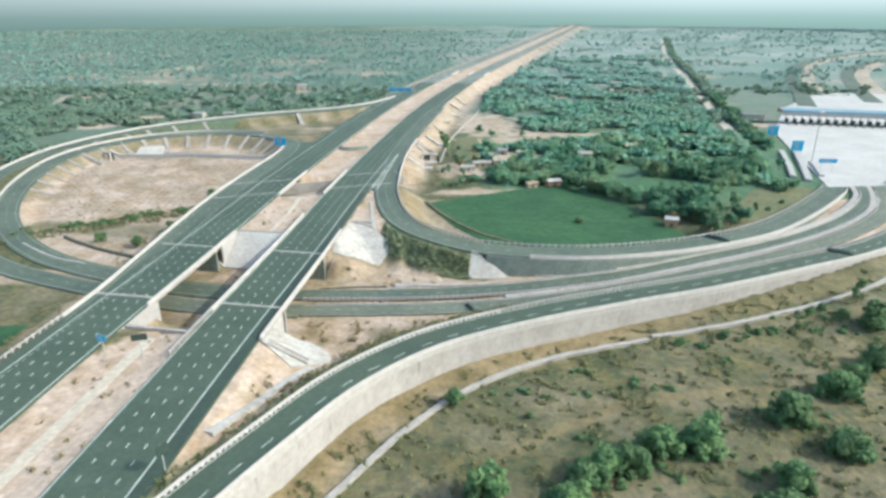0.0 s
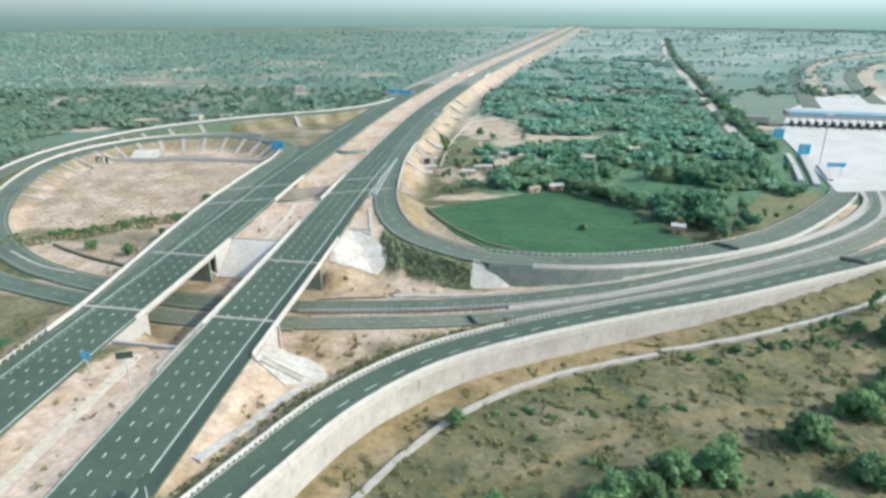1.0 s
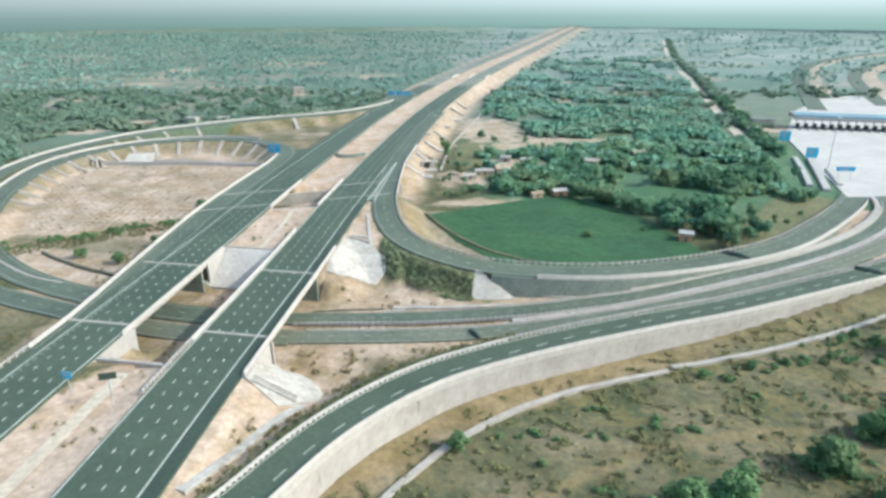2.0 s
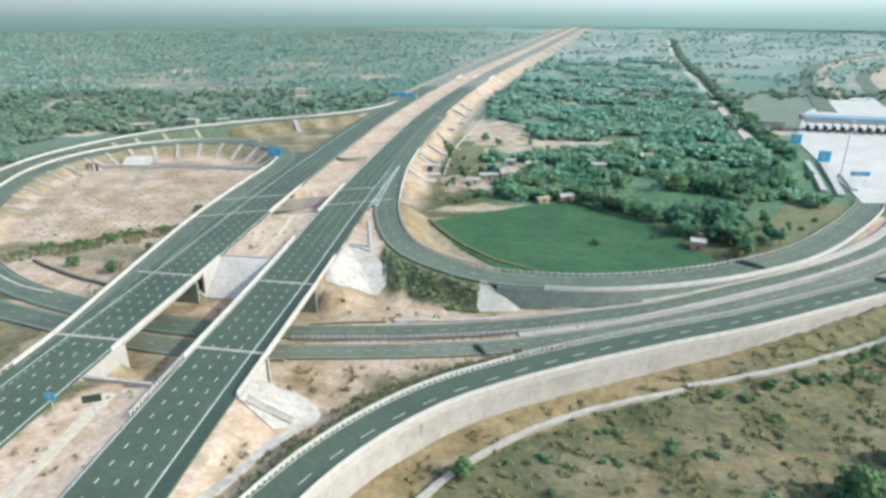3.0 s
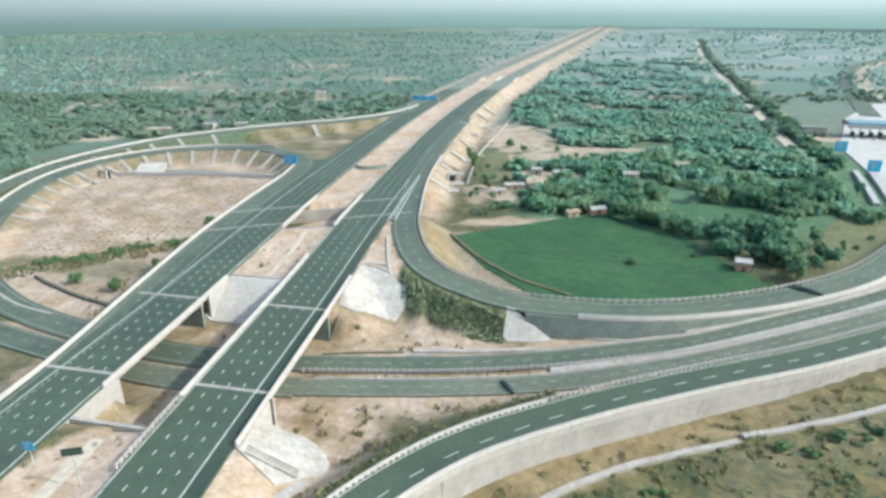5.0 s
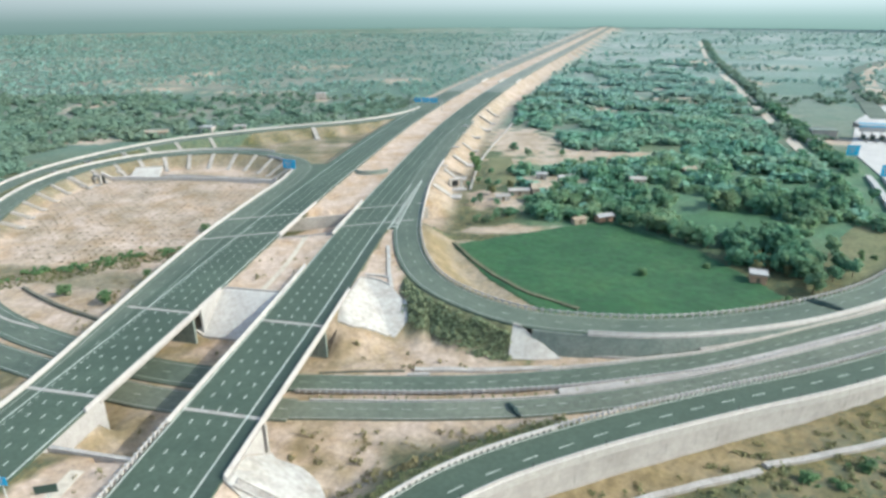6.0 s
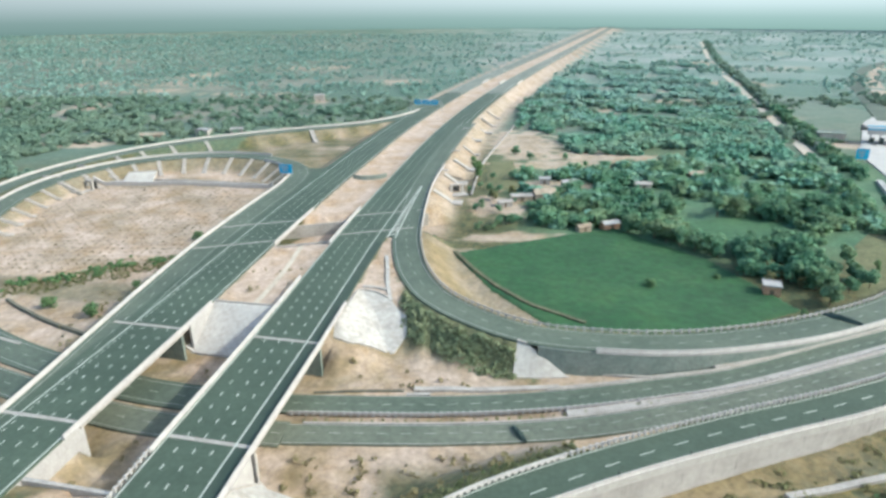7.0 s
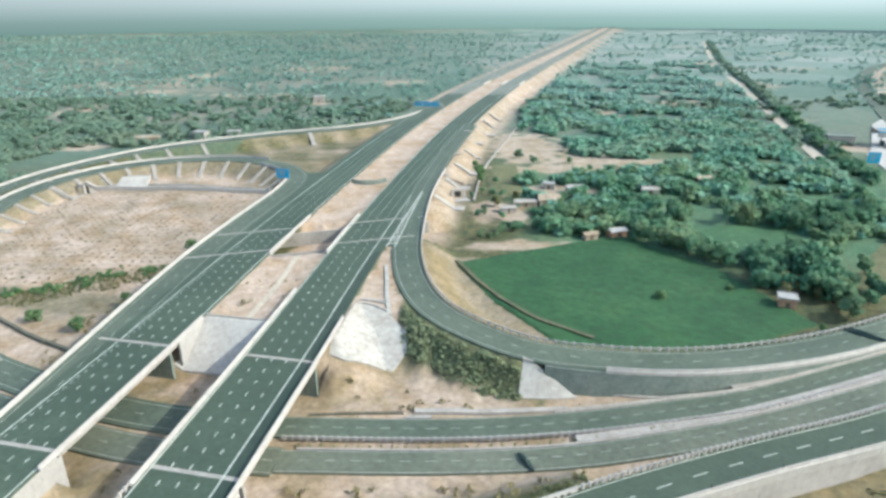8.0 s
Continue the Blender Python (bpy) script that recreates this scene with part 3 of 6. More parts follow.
def ground_material():
    m = bpy.data.materials.new("open_ground")
    m.use_nodes = True
    nt = m.node_tree
    n, l = nt.nodes, nt.links
    b = n["Principled BSDF"]
    b.inputs["Roughness"].default_value = 0.95
    geo = n.new("ShaderNodeNewGeometry")

    def noisy(scale, detail=6, rough=0.6):
        t = n.new("ShaderNodeTexNoise")
        t.inputs["Scale"].default_value, t.inputs["Detail"].default_value, t.inputs["Roughness"].default_value = scale, detail, rough
        l.new(geo.outputs["Position"], t.inputs["Vector"])
        return t.outputs["Fac"]

    def ramp(fac, *stops):
        r = n.new("ShaderNodeValToRGB")
        e = r.color_ramp.elements
        e[0].position, e[0].color = stops[0][0], (*stops[0][1], 1)
        e[1].position, e[1].color = stops[-1][0], (*stops[-1][1], 1)
        for p, c in stops[1:-1]:
            e.new(p).color = (*c, 1)
        l.new(fac, r.inputs["Fac"])
        return r.outputs["Color"]

    def mix(fac, a, c):
        r = n.new("ShaderNodeMix")
        r.data_type = "RGBA"
        l.new(fac, r.inputs["Factor"])
        l.new(a, r.inputs["A"])
        l.new(c, r.inputs["B"])
        return r.outputs["Result"]

    def maths(op, a, c):
        r = n.new("ShaderNodeMath")
        r.operation, r.use_clamp = op, True
        for i, v in enumerate((a, c)):
            if isinstance(v, float):
                r.inputs[i].default_value = v
            else:
                l.new(v, r.inputs[i])
        return r.outputs[0]

    cover = n.new("ShaderNodeVertexColor")
    cover.layer_name = "cover"
    sep = n.new("ShaderNodeSeparateColor")
    l.new(cover.outputs["Color"], sep.inputs["Color"])
    broad, mid, fine = noisy(0.012), noisy(0.09), noisy(0.8, 5, 0.7)
    scrub = ramp(mid, (0.36, (0.080, 0.076, 0.027)), (0.48, (0.116, 0.099, 0.037)), (0.62, (0.152, 0.119, 0.047)))
    scrub = mix(ramp(broad, (0.40, (0, 0, 0)), (0.62, (1, 1, 1))), scrub, ramp(mid, (0.35, (0.060, 0.070, 0.030)), (0.65, (0.100, 0.092, 0.042))))
    clumps = noisy(0.5, 4, 0.6)
    scrub = mix(ramp(clumps, (0.49, (0, 0, 0)), (0.56, (0.9, 0.9, 0.9))), scrub, ramp(mid, (0.4, (0.040, 0.058, 0.026)), (0.6, (0.062, 0.072, 0.032))))
    bare = ramp(mid, (0.34, (0.340, 0.228, 0.142)), (0.44, (0.392, 0.284, 0.208)), (0.56, (0.424, 0.324, 0.260)))
    turf = ramp(mid, (0.35, (0.092, 0.102, 0.050)), (0.65, (0.145, 0.142, 0.074)))
    plots = n.new("ShaderNodeTexVoronoi")
    plots.inputs["Scale"].default_value, plots.inputs["Randomness"].default_value = 0.011, 1.0
    l.new(geo.outputs["Position"], plots.inputs["Vector"])
    plot = n.new("ShaderNodeSeparateColor")
    l.new(plots.outputs["Color"], plot.inputs["Color"])
    # far ground in lighter grey-teal, haze put into its colour
    far_c = ramp(plot.outputs["Red"], (0.0, (0.072, 0.125, 0.090)), (0.35, (0.088, 0.138, 0.104)), (0.6, (0.118, 0.148, 0.112)), (0.85, (0.150, 0.158, 0.122)), (1.0, (0.20, 0.190, 0.155)))
    far_c = mix(ramp(noisy(0.05, 5, 0.7), (0.42, (0, 0, 0)), (0.62, (0.7, 0.7, 0.7))), far_c, ramp(mid, (0.35, (0.068, 0.118, 0.086)), (0.65, (0.105, 0.142, 0.104))))
    floor_c = ramp(mid, (0.35, (0.058, 0.125, 0.066)), (0.65, (0.095, 0.155, 0.086)))
    edge = maths("MULTIPLY", maths("SUBTRACT", mid, 0.5), 1.2)
    earth = n.new("ShaderNodeVertexColor")
    earth.layer_name = "ochre_and_haze"
    sep2 = n.new("ShaderNodeSeparateColor")
    l.new(earth.outputs["Color"], sep2.inputs["Color"])
    # paler plots mixed in by the haze mask
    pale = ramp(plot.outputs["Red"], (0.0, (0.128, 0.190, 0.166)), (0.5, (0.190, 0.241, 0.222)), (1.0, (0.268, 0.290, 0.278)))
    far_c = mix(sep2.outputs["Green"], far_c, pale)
    c = mix(sep.outputs["Blue"], mix(cover.outputs["Alpha"], far_c, scrub), floor_c)
    ochre = ramp(mid, (0.35, (0.150, 0.112, 0.048)), (0.5, (0.208, 0.150, 0.071)), (0.65, (0.275, 0.203, 0.112)))
    c = mix(sep.outputs["Green"], c, turf)
    c = mix(maths("ADD", sep.outputs["Red"], maths("MULTIPLY", edge, sep.outputs["Red"])), c, bare)
    c = mix(sep2.outputs["Red"], c, ochre)
    tone = n.new("ShaderNodeMapRange")
    tone.inputs["From Min"].default_value, tone.inputs["From Max"].default_value = 0.3, 0.7
    tone.inputs["To Min"].default_value, tone.inputs["To Max"].default_value = 0.70, 1.20
    l.new(fine, tone.inputs["Value"])
    s = n.new("ShaderNodeVectorMath")
    s.operation = "SCALE"
    l.new(c, s.inputs[0])
    l.new(tone.outputs["Result"], s.inputs["Scale"])
    speck = n.new("ShaderNodeMapRange")
    speck.inputs["From Min"].default_value, speck.inputs["From Max"].default_value = 0.38, 0.62
    speck.inputs["To Min"].default_value, speck.inputs["To Max"].default_value = 0.86, 1.10
    l.new(noisy(0.33, 3, 0.7), speck.inputs["Value"])
    s2 = n.new("ShaderNodeVectorMath")
    s2.operation = "SCALE"
    l.new(s.outputs["Vector"], s2.inputs[0])
    l.new(speck.outputs["Result"], s2.inputs["Scale"])
    l.new(s2.outputs["Vector"], b.inputs["Base Color"])
    bp = n.new("ShaderNodeBump")
    bp.inputs["Strength"].default_value, bp.inputs["Distance"].default_value = 0.4, 0.3
    l.new(fine, bp.inputs["Height"])
    l.new(bp.outputs["Normal"], b.inputs["Normal"])
    return m


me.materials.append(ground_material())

# glowing ring behind everything, painted as far haze and low sky
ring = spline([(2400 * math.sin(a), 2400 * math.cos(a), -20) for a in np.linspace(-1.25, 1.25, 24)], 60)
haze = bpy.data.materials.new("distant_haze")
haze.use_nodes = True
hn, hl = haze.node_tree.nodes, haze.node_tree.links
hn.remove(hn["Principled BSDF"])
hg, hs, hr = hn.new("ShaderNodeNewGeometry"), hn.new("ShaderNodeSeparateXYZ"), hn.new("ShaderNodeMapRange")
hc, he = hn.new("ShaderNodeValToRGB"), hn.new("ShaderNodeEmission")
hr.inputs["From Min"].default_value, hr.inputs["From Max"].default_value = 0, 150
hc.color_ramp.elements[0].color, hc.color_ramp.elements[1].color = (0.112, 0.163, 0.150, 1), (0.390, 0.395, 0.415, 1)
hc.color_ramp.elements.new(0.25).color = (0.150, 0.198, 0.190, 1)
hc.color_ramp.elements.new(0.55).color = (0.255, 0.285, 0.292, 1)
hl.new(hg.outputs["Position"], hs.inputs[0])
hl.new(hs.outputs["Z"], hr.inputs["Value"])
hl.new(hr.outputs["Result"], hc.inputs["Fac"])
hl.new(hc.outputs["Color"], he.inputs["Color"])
# the painted haze glows stronger to the right, on the sun side
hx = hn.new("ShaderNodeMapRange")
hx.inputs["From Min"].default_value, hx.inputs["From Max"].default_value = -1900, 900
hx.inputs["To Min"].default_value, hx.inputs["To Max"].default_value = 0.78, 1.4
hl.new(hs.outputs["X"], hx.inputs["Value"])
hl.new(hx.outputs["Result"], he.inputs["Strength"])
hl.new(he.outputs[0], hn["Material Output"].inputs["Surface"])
backdrop = tagged(strip("backdrop", [ring, ring + (0, 0, 420)], haze), "glowing backdrop painted as pale haze over the far plain", "backdrop", kind="structure")

# ---------------------------------------------------------------- paved roads
ms = lengths(MAIN)


def main_at(y):
    """Length along the main line where it passes y."""
    return float(np.interp(y, MAIN[:, 1], ms))


# beyond this point the carriageways take the asphalt paled for haze
haze_from = int(np.argmax(MAIN[:, 1] > 620))
road_r = roadway("road_main_right", MAIN[:haze_from + 1], R_IN, R_OUT, M["asphalt"], "dark asphalt carriageway with four lanes")
road_l = roadway("road_main_left", MAIN[:haze_from + 1], L_OUT, L_IN, M["asphalt"], "dark asphalt carriageway with four lanes")
roadway("road_main_right_far", MAIN[haze_from:], R_IN, R_OUT, M["asphalt_hazed"], "asphalt carriageway running to the horizon, paled by painted haze")
roadway("road_main_left_far", MAIN[haze_from:], L_OUT, L_IN, M["asphalt_hazed"], "asphalt carriageway running to the horizon, paled by painted haze")
road_o = roadway("road_outer_ramp", OUTER, -4.0, 4.0, M["asphalt"], "dark asphalt ramp curving on a retaining wall")
road_lr = roadway("road_loop_right", LOOP_R, -4.6, 4.6, M["asphalt_side"], "grey asphalt loop ramp round a green field")
road_ca = roadway("road_cross_far", CROSS_A, -3.3, 3.3, M["asphalt_side"], "grey asphalt road passing under the bridge")
road_cb = roadway("road_cross_near", CROSS_B, -3.2, 3.2, M["asphalt_worn"], "worn grey asphalt road passing under the bridge")
road_ll = roadway("road_loop_left", LOOP_L, -4.6, 4.6, M["asphalt_side"], "grey asphalt loop ramp on an earth bank")
turn_off = int(np.argmax(RAMP_L[:, 0] < -88))
road_rl = roadway("road_ramp_left", RAMP_L[turn_off:], -4.0, 4.0, M["asphalt_side"], "grey asphalt outer ramp on an earth bank")
roadway("road_ramp_under", RAMP_L[:turn_off + 1], -4.0, 4.0, M["asphalt_worn"], "worn grey asphalt road under the bridge")

near_dash, slim_dash = dash_mesh("lane_dash", 1.3, 0.25, M["paint"]), dash_mesh("lane_dash", 3.2, 0.2, M["paint"])
faint_dash = dash_mesh("lane_dash", 2.2, 0.2, M["paint_faint"])
tick = dash_mesh("lane_dash", 1.0, 0.2, M["paint"])
a0, a1, a2 = main_at(30), main_at(285), main_at(1500)
r0, l0 = 292.9 - 4.36 * 23, 308.5 - 4.36 * 26     # lengths at which the first dashes lie
for off in (12.6, 16.05, 19.4):
    dashes(MAIN, off, r0, a1, 4.36, near_dash, road_r)
for off in (-13.2, -16.45, -19.65):
    dashes(MAIN, off, l0, a1, 4.36, near_dash, road_l)
dashes(MAIN, -22.3, a0, main_at(250), 2.2, tick, road_l)
far_dashes("far_lane_dash", MAIN, (12.6, 16.05, 19.4), a1, main_at(900), 4.3, 1.6, 0.24, M["paint"], road_r)
far_dashes("far_lane_dash", MAIN, (-13.2, -16.45, -19.65), a1, main_at(900), 4.3, 1.6, 0.24, M["paint"], road_l)
for path, road, off, a, b in ((MAIN, road_r, 22.65, 0, a2), (MAIN, road_r, R_IN + 0.45, 0, a2), (MAIN, road_l, -23.35, 0, a2), (MAIN, road_l, L_IN - 0.45, 0, a2)):
    line_mark(cut(path, a, b), off, 0.34, M["paint"], road)
for path, road, half in ((OUTER, road_o, 3.55), (LOOP_R, road_lr, 3.6), (CROSS_A, road_ca, 2.95), (CROSS_B, road_cb, 2.9), (LOOP_L, road_ll, 3.4), (RAMP_L, road_rl, 3.4)):
    end = lengths(path)[-1]
    for side in (-1, 1):
        line_mark(cut(path, 0, end), side * half, 0.2, M["paint"] if path is OUTER else M["paint_faint"], road)
    far = path is RAMP_L or path is LOOP_L
    first, gap = {id(OUTER): (7.0, 7.75), id(CROSS_A): (4.3, 4.87), id(CROSS_B): (5.4, 4.87)}.get(id(path), (2.0, 7.0))
    off = 1.3 * (1 - smooth01(lengths(path), 145, 195)) if path is OUTER else -0.3 if path is CROSS_B else 0.0
    dashes(path, off, first, end, gap, slim_dash if path is OUTER else faint_dash, road)
# darker asphalt on the outer shoulder of the carriageway
shoulder = cut(MAIN, main_at(40), main_at(246))
strip("shoulder", [aside(shoulder, 22.95, 0.045), aside(shoulder, R_OUT - 0.05, 0.03)], M["asphalt_shoulder"], road_r, "darker asphalt shoulder")


# ---------------------------------------------------------------- barriers
def guard_rail(path, off, label, first=0.0, last=1e9, gap=2.2, beam=True, group="guard rails"):
    """A steel beam on white posts beside a road."""
    line = cut(path, first, min(last, lengths(path)[-1]))
    mid = line[len(line) // 2]
    top = thing("guard_rail", pose(0, 0, 0), label, "guard rail", group)
    box_line("beam", line, off, 0.12, 0.36, M["white"], top, foot=0.50)
    post = bmesh.new()
    box(post, 0.46, 0.5, 1.12, 0, 0, -0.05, bevel=0.04)
    ob = part("post", post, M["white"], top, "white painted post")
    edge, s = aside(line, off), lengths(aside(line, off))
    n = normals(line)
    places = np.arange(0, s[-1], gap)
    for k, a in enumerate(places):
        p = [np.interp(a, s, edge[:, i]) for i in range(3)]
        d = [np.interp(a, s, n[:, i]) for i in range(2)]
        m = pose(p[0], p[1], p[2], 0, 0, math.degrees(math.atan2(d[1], d[0])))
        if k == 0:
            ob.matrix_local = m
        else:
            share("post", ob.data, m, top)
    return top


def parapet(path, off, a, b, label, high=1.05, mat="white", foot=-0.1, piece=6.0, group="parapets"):
    """A concrete crash barrier, tapered, in cast lengths with open joints."""
    top = thing("crash_barrier", pose(0, 0, 0), label, "crash barrier", group)
    total = b - a
    n = max(1, int(total / piece))
    for k in range(n):
        seg = cut(path, a + total * k / n + 0.02, a + total * (k + 1) / n - 0.02)
        lines = [aside(seg, off - 0.32, foot), aside(seg, off - 0.30, 0.35), aside(seg, off - 0.14, 0.55), aside(seg, off - 0.11, high), aside(seg, off + 0.11, high), aside(seg, off + 0.14, 0.55), aside(seg, off + 0.30, 0.35), aside(seg, off + 0.32, foot)]
        strip("segment", lines, M[mat], top, closed=True)
    return top


guard_rail(MAIN, L_OUT - 0.4, "white-posted steel guard rail along the carriageway edge", main_at(20), main_at(136))
parapet(MAIN, L_IN + 0.3, main_at(140), main_at(196), "white concrete crash barrier on the bridge edge")
guard_rail(MAIN, R_IN - 0.4, "white-posted steel guard rail beside the sandy median", main_at(118), main_at(139), gap=1.4)
parapet(MAIN, R_IN - 0.3, main_at(139), main_at(215), "white concrete crash barrier on the bridge edge")
parapet(MAIN, R_OUT + 0.3, main_at(126), main_at(200), "white concrete crash barrier on the bridge edge")
parapet(LOOP_L, 4.9, lengths(LOOP_L)[-1] - 240, lengths(LOOP_L)[-1] - 1, "white concrete crash barrier beside the merging lane")
parapet(MAIN, L_IN + 0.3, main_at(240), main_at(278), "white concrete crash barrier on the bridge edge")
parapet(MAIN, R_IN - 0.3, main_at(243), main_at(282), "white concrete crash barrier on the bridge edge")
parapet(LOOP_R, -4.9, 120, 214, "white concrete crash barrier where the loop leaves the carriageway")
guard_rail(LOOP_R, -4.9, "white-posted steel guard rail round the loop ramp", 215, 1e9)
split = float(np.interp(21, OUTER[:, 0], lengths(OUTER)))
guard_rail(OUTER, -4.25, "white-posted steel guard rail on the ramp's inner edge", split, 1e9, gap=1.35)
striped = parapet(OUTER, -4.25, 20, split, "white concrete crash barrier with black stripes on the ramp's inner edge", high=0.95)
stripe = bmesh.new()
box(stripe, 0.06, 0.6, 0.42, 0, 0, 0.06)
stripe_me = bpy.data.meshes.new("stripe")
stripe.to_mesh(stripe_me)
stripe.free()
stripe_me.materials.append(M["black"])
for s in np.arange(21, split - 1, 1.3):
    e = aside(OUTER, -3.92)
    ls = lengths(OUTER)
    p = [float(np.interp(s, ls, e[:, i])) for i in range(3)]
    d = [float(np.interp(s, ls, normals(OUTER)[:, i])) for i in range(2)]
    share("stripe", stripe_me, pose(p[0], p[1], p[2], 0, 0, math.degrees(math.atan2(d[1], d[0]))), striped)
parapet(OUTER, 4.25, 0, lengths(OUTER)[-1], "white concrete crash barrier on top of the retaining wall", foot=-1.3)
W0 = float(np.interp(19, LOOP_R[40:, 0], lengths(LOOP_R)[40:]))
parapet(LOOP_R, 4.9, W0 + 14, lengths(LOOP_R)[-1] - 2, "white concrete crash barrier above the loop wall", foot=-0.5)
parapet(RAMP_L, -4.3, 186, lengths(RAMP_L)[-1] - 90, "white concrete crash barrier beside the outer ramp")
parapet(LOOP_L, -4.9, 159, lengths(LOOP_L)[-1] - 245, "white concrete crash barrier between the two ramps")



# ---------------------------------------------------------------- bridges
def deck(path, a, b, left, right, thick, label):
    """A bridge: slab, fascia, girders below and pale joint strips at both ends."""
    seg = cut(path, a, b)
    top = thing("bridge", pose(0, 0, 0), label, "bridge", "bridges over the low roads")
    l, r = aside(seg, left - 0.55, -0.52), aside(seg, right + 0.55, -0.52)
    strip("slab", [l, r, r - (0, 0, 0.45), l - (0, 0, 0.45)], M["concrete"], top, closed=True)
    n = 5
    for k in range(n):
        off = left + (right - left) * (k + 0.5) / n
        lines = [aside(seg, off - 0.9, -0.97), aside(seg, off + 0.9, -0.97), aside(seg, off + 0.45, -thick), aside(seg, off - 0.45, -thick)]
        # girders take the concrete darkened for shade
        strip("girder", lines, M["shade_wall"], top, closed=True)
    return top


def skew_length(off, v, slope, x0):
    """Length along the main line at which the line at off meets y + slope (x - x0) = v."""
    line = aside(MAIN, off)
    val = line[:, 1] + slope * (line[:, 0] - x0)
    return float(np.interp(v, val, ms))


def joint(off_a, off_b, v, slope, x0, parent, wide=0.75):
    """A pale expansion joint across a carriageway."""
    pts = []
    for off in np.linspace(off_a, off_b, 7):
        s = skew_length(off, v, slope, x0)
        p = [np.interp(s, ms, aside(MAIN, off)[:, i]) for i in range(3)]
        pts.append((p[0], p[1], p[2] + 0.085 - 0.002 * abs(off - (off_a + off_b) / 2)))
    pts = np.array(pts)
    t = np.array((0.13, 1.0, 0)) * wide / 2
    return strip("expansion_joint", [pts - t, pts + t], M["concrete"], parent)


for a, b, road in ((R_IN + 0.2, R_OUT - 0.2, road_r), (L_OUT - 2.2, L_IN - 0.2, road_l)):
    c = (a + b) / 2
    for v in (144.3, 182.15):
        joint(a, b, v, 0.197, -62, road, 0.95)
    deck(MAIN, skew_length(c, 143.1, 0.197, -62), skew_length(c, 183.4, 0.197, -62), a, b, 2.5, "concrete girder bridge carrying four lanes over the low roads")
for a, b, road in ((R_IN + 0.2, R_OUT + 7.5, road_r), (L_OUT - 8.0, L_IN - 0.2, road_l)):
    c = (a + b) / 2
    for v in (247.65, 267.95):
        joint(a, b, v, -0.291, -50, road, 1.0)
    deck(MAIN, skew_length(c, 245.3, -0.291, -50), skew_length(c, 270.4, -0.291, -50), a, b, 1.9, "concrete girder bridge carrying the carriageway over a track")


def cross_wall(name, off_a, off_b, v, slope, x0, high, mat, label, toe=0.0, step=2.0, sign=-1, foot=-0.8):
    """An abutment or retaining wall across the bank, leaning out by toe at its foot, in cast panels."""
    top = thing(name, pose(0, 0, 0), label, "wall", kind="structure")
    offs = np.linspace(off_a, off_b, max(2, int(abs(off_b - off_a) / step) + 1))
    ends = []
    for off in offs:
        s = skew_length(off, v, slope, x0)
        ends.append([np.interp(s, ms, aside(MAIN, off)[:, i]) for i in range(3)])
    ends = np.array(ends)
    for k in range(len(ends) - 1):
        p, q = ends[k], ends[k + 1]
        d = (q - p) / np.linalg.norm(q - p)
        p2, q2 = p + d * 0.015, q - d * 0.015
        out = np.array((-0.13, -1.0, 0)) * -sign * -1
        z0, z1 = foot, high
        f = [np.r_[p2[:2], z1], np.r_[q2[:2], z1], np.r_[q2[:2] + out[:2] * toe, z0], np.r_[p2[:2] + out[:2] * toe, z0]]
        bk = [v_ - out * 0.8 for v_ in f]
        bk[2][:2], bk[3][:2] = bk[1][:2], bk[0][:2]
        verts = f + bk
        sheet("panel", verts, [(0, 1, 2, 3), (7, 6, 5, 4), (0, 4, 5, 1), (1, 5, 6, 2), (2, 6, 7, 3), (3, 7, 4, 0)], mat, top)
    return top


# far abutment of the first bridge: shade painted dark behind the girders, pale and leaning between the carriageways
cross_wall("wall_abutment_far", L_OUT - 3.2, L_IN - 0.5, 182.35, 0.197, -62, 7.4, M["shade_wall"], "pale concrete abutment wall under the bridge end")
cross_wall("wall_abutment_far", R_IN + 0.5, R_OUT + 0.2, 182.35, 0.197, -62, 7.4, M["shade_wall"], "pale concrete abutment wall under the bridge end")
cross_wall("wall_abutment_near", R_IN - 0.5, R_OUT + 0.6, 143.7, 0.197, -62, 7.4, M["concrete"], "pale concrete abutment wall under the bridge end", sign=1)
cross_wall("wall_abutment_near", L_OUT - 3.0, L_IN - 0.5, 143.7, 0.197, -62, 7.4, M["concrete"], "pale concrete abutment wall under the bridge end", sign=1)
for v, sg in ((247.25, 1), (268.35, -1)):
    cross_wall("wall_abutment_small", L_OUT - 9, R_OUT + 9, v, -0.291, -50, 6.6, M["concrete"], "pale concrete abutment wall of the small underpass", sign=sg)


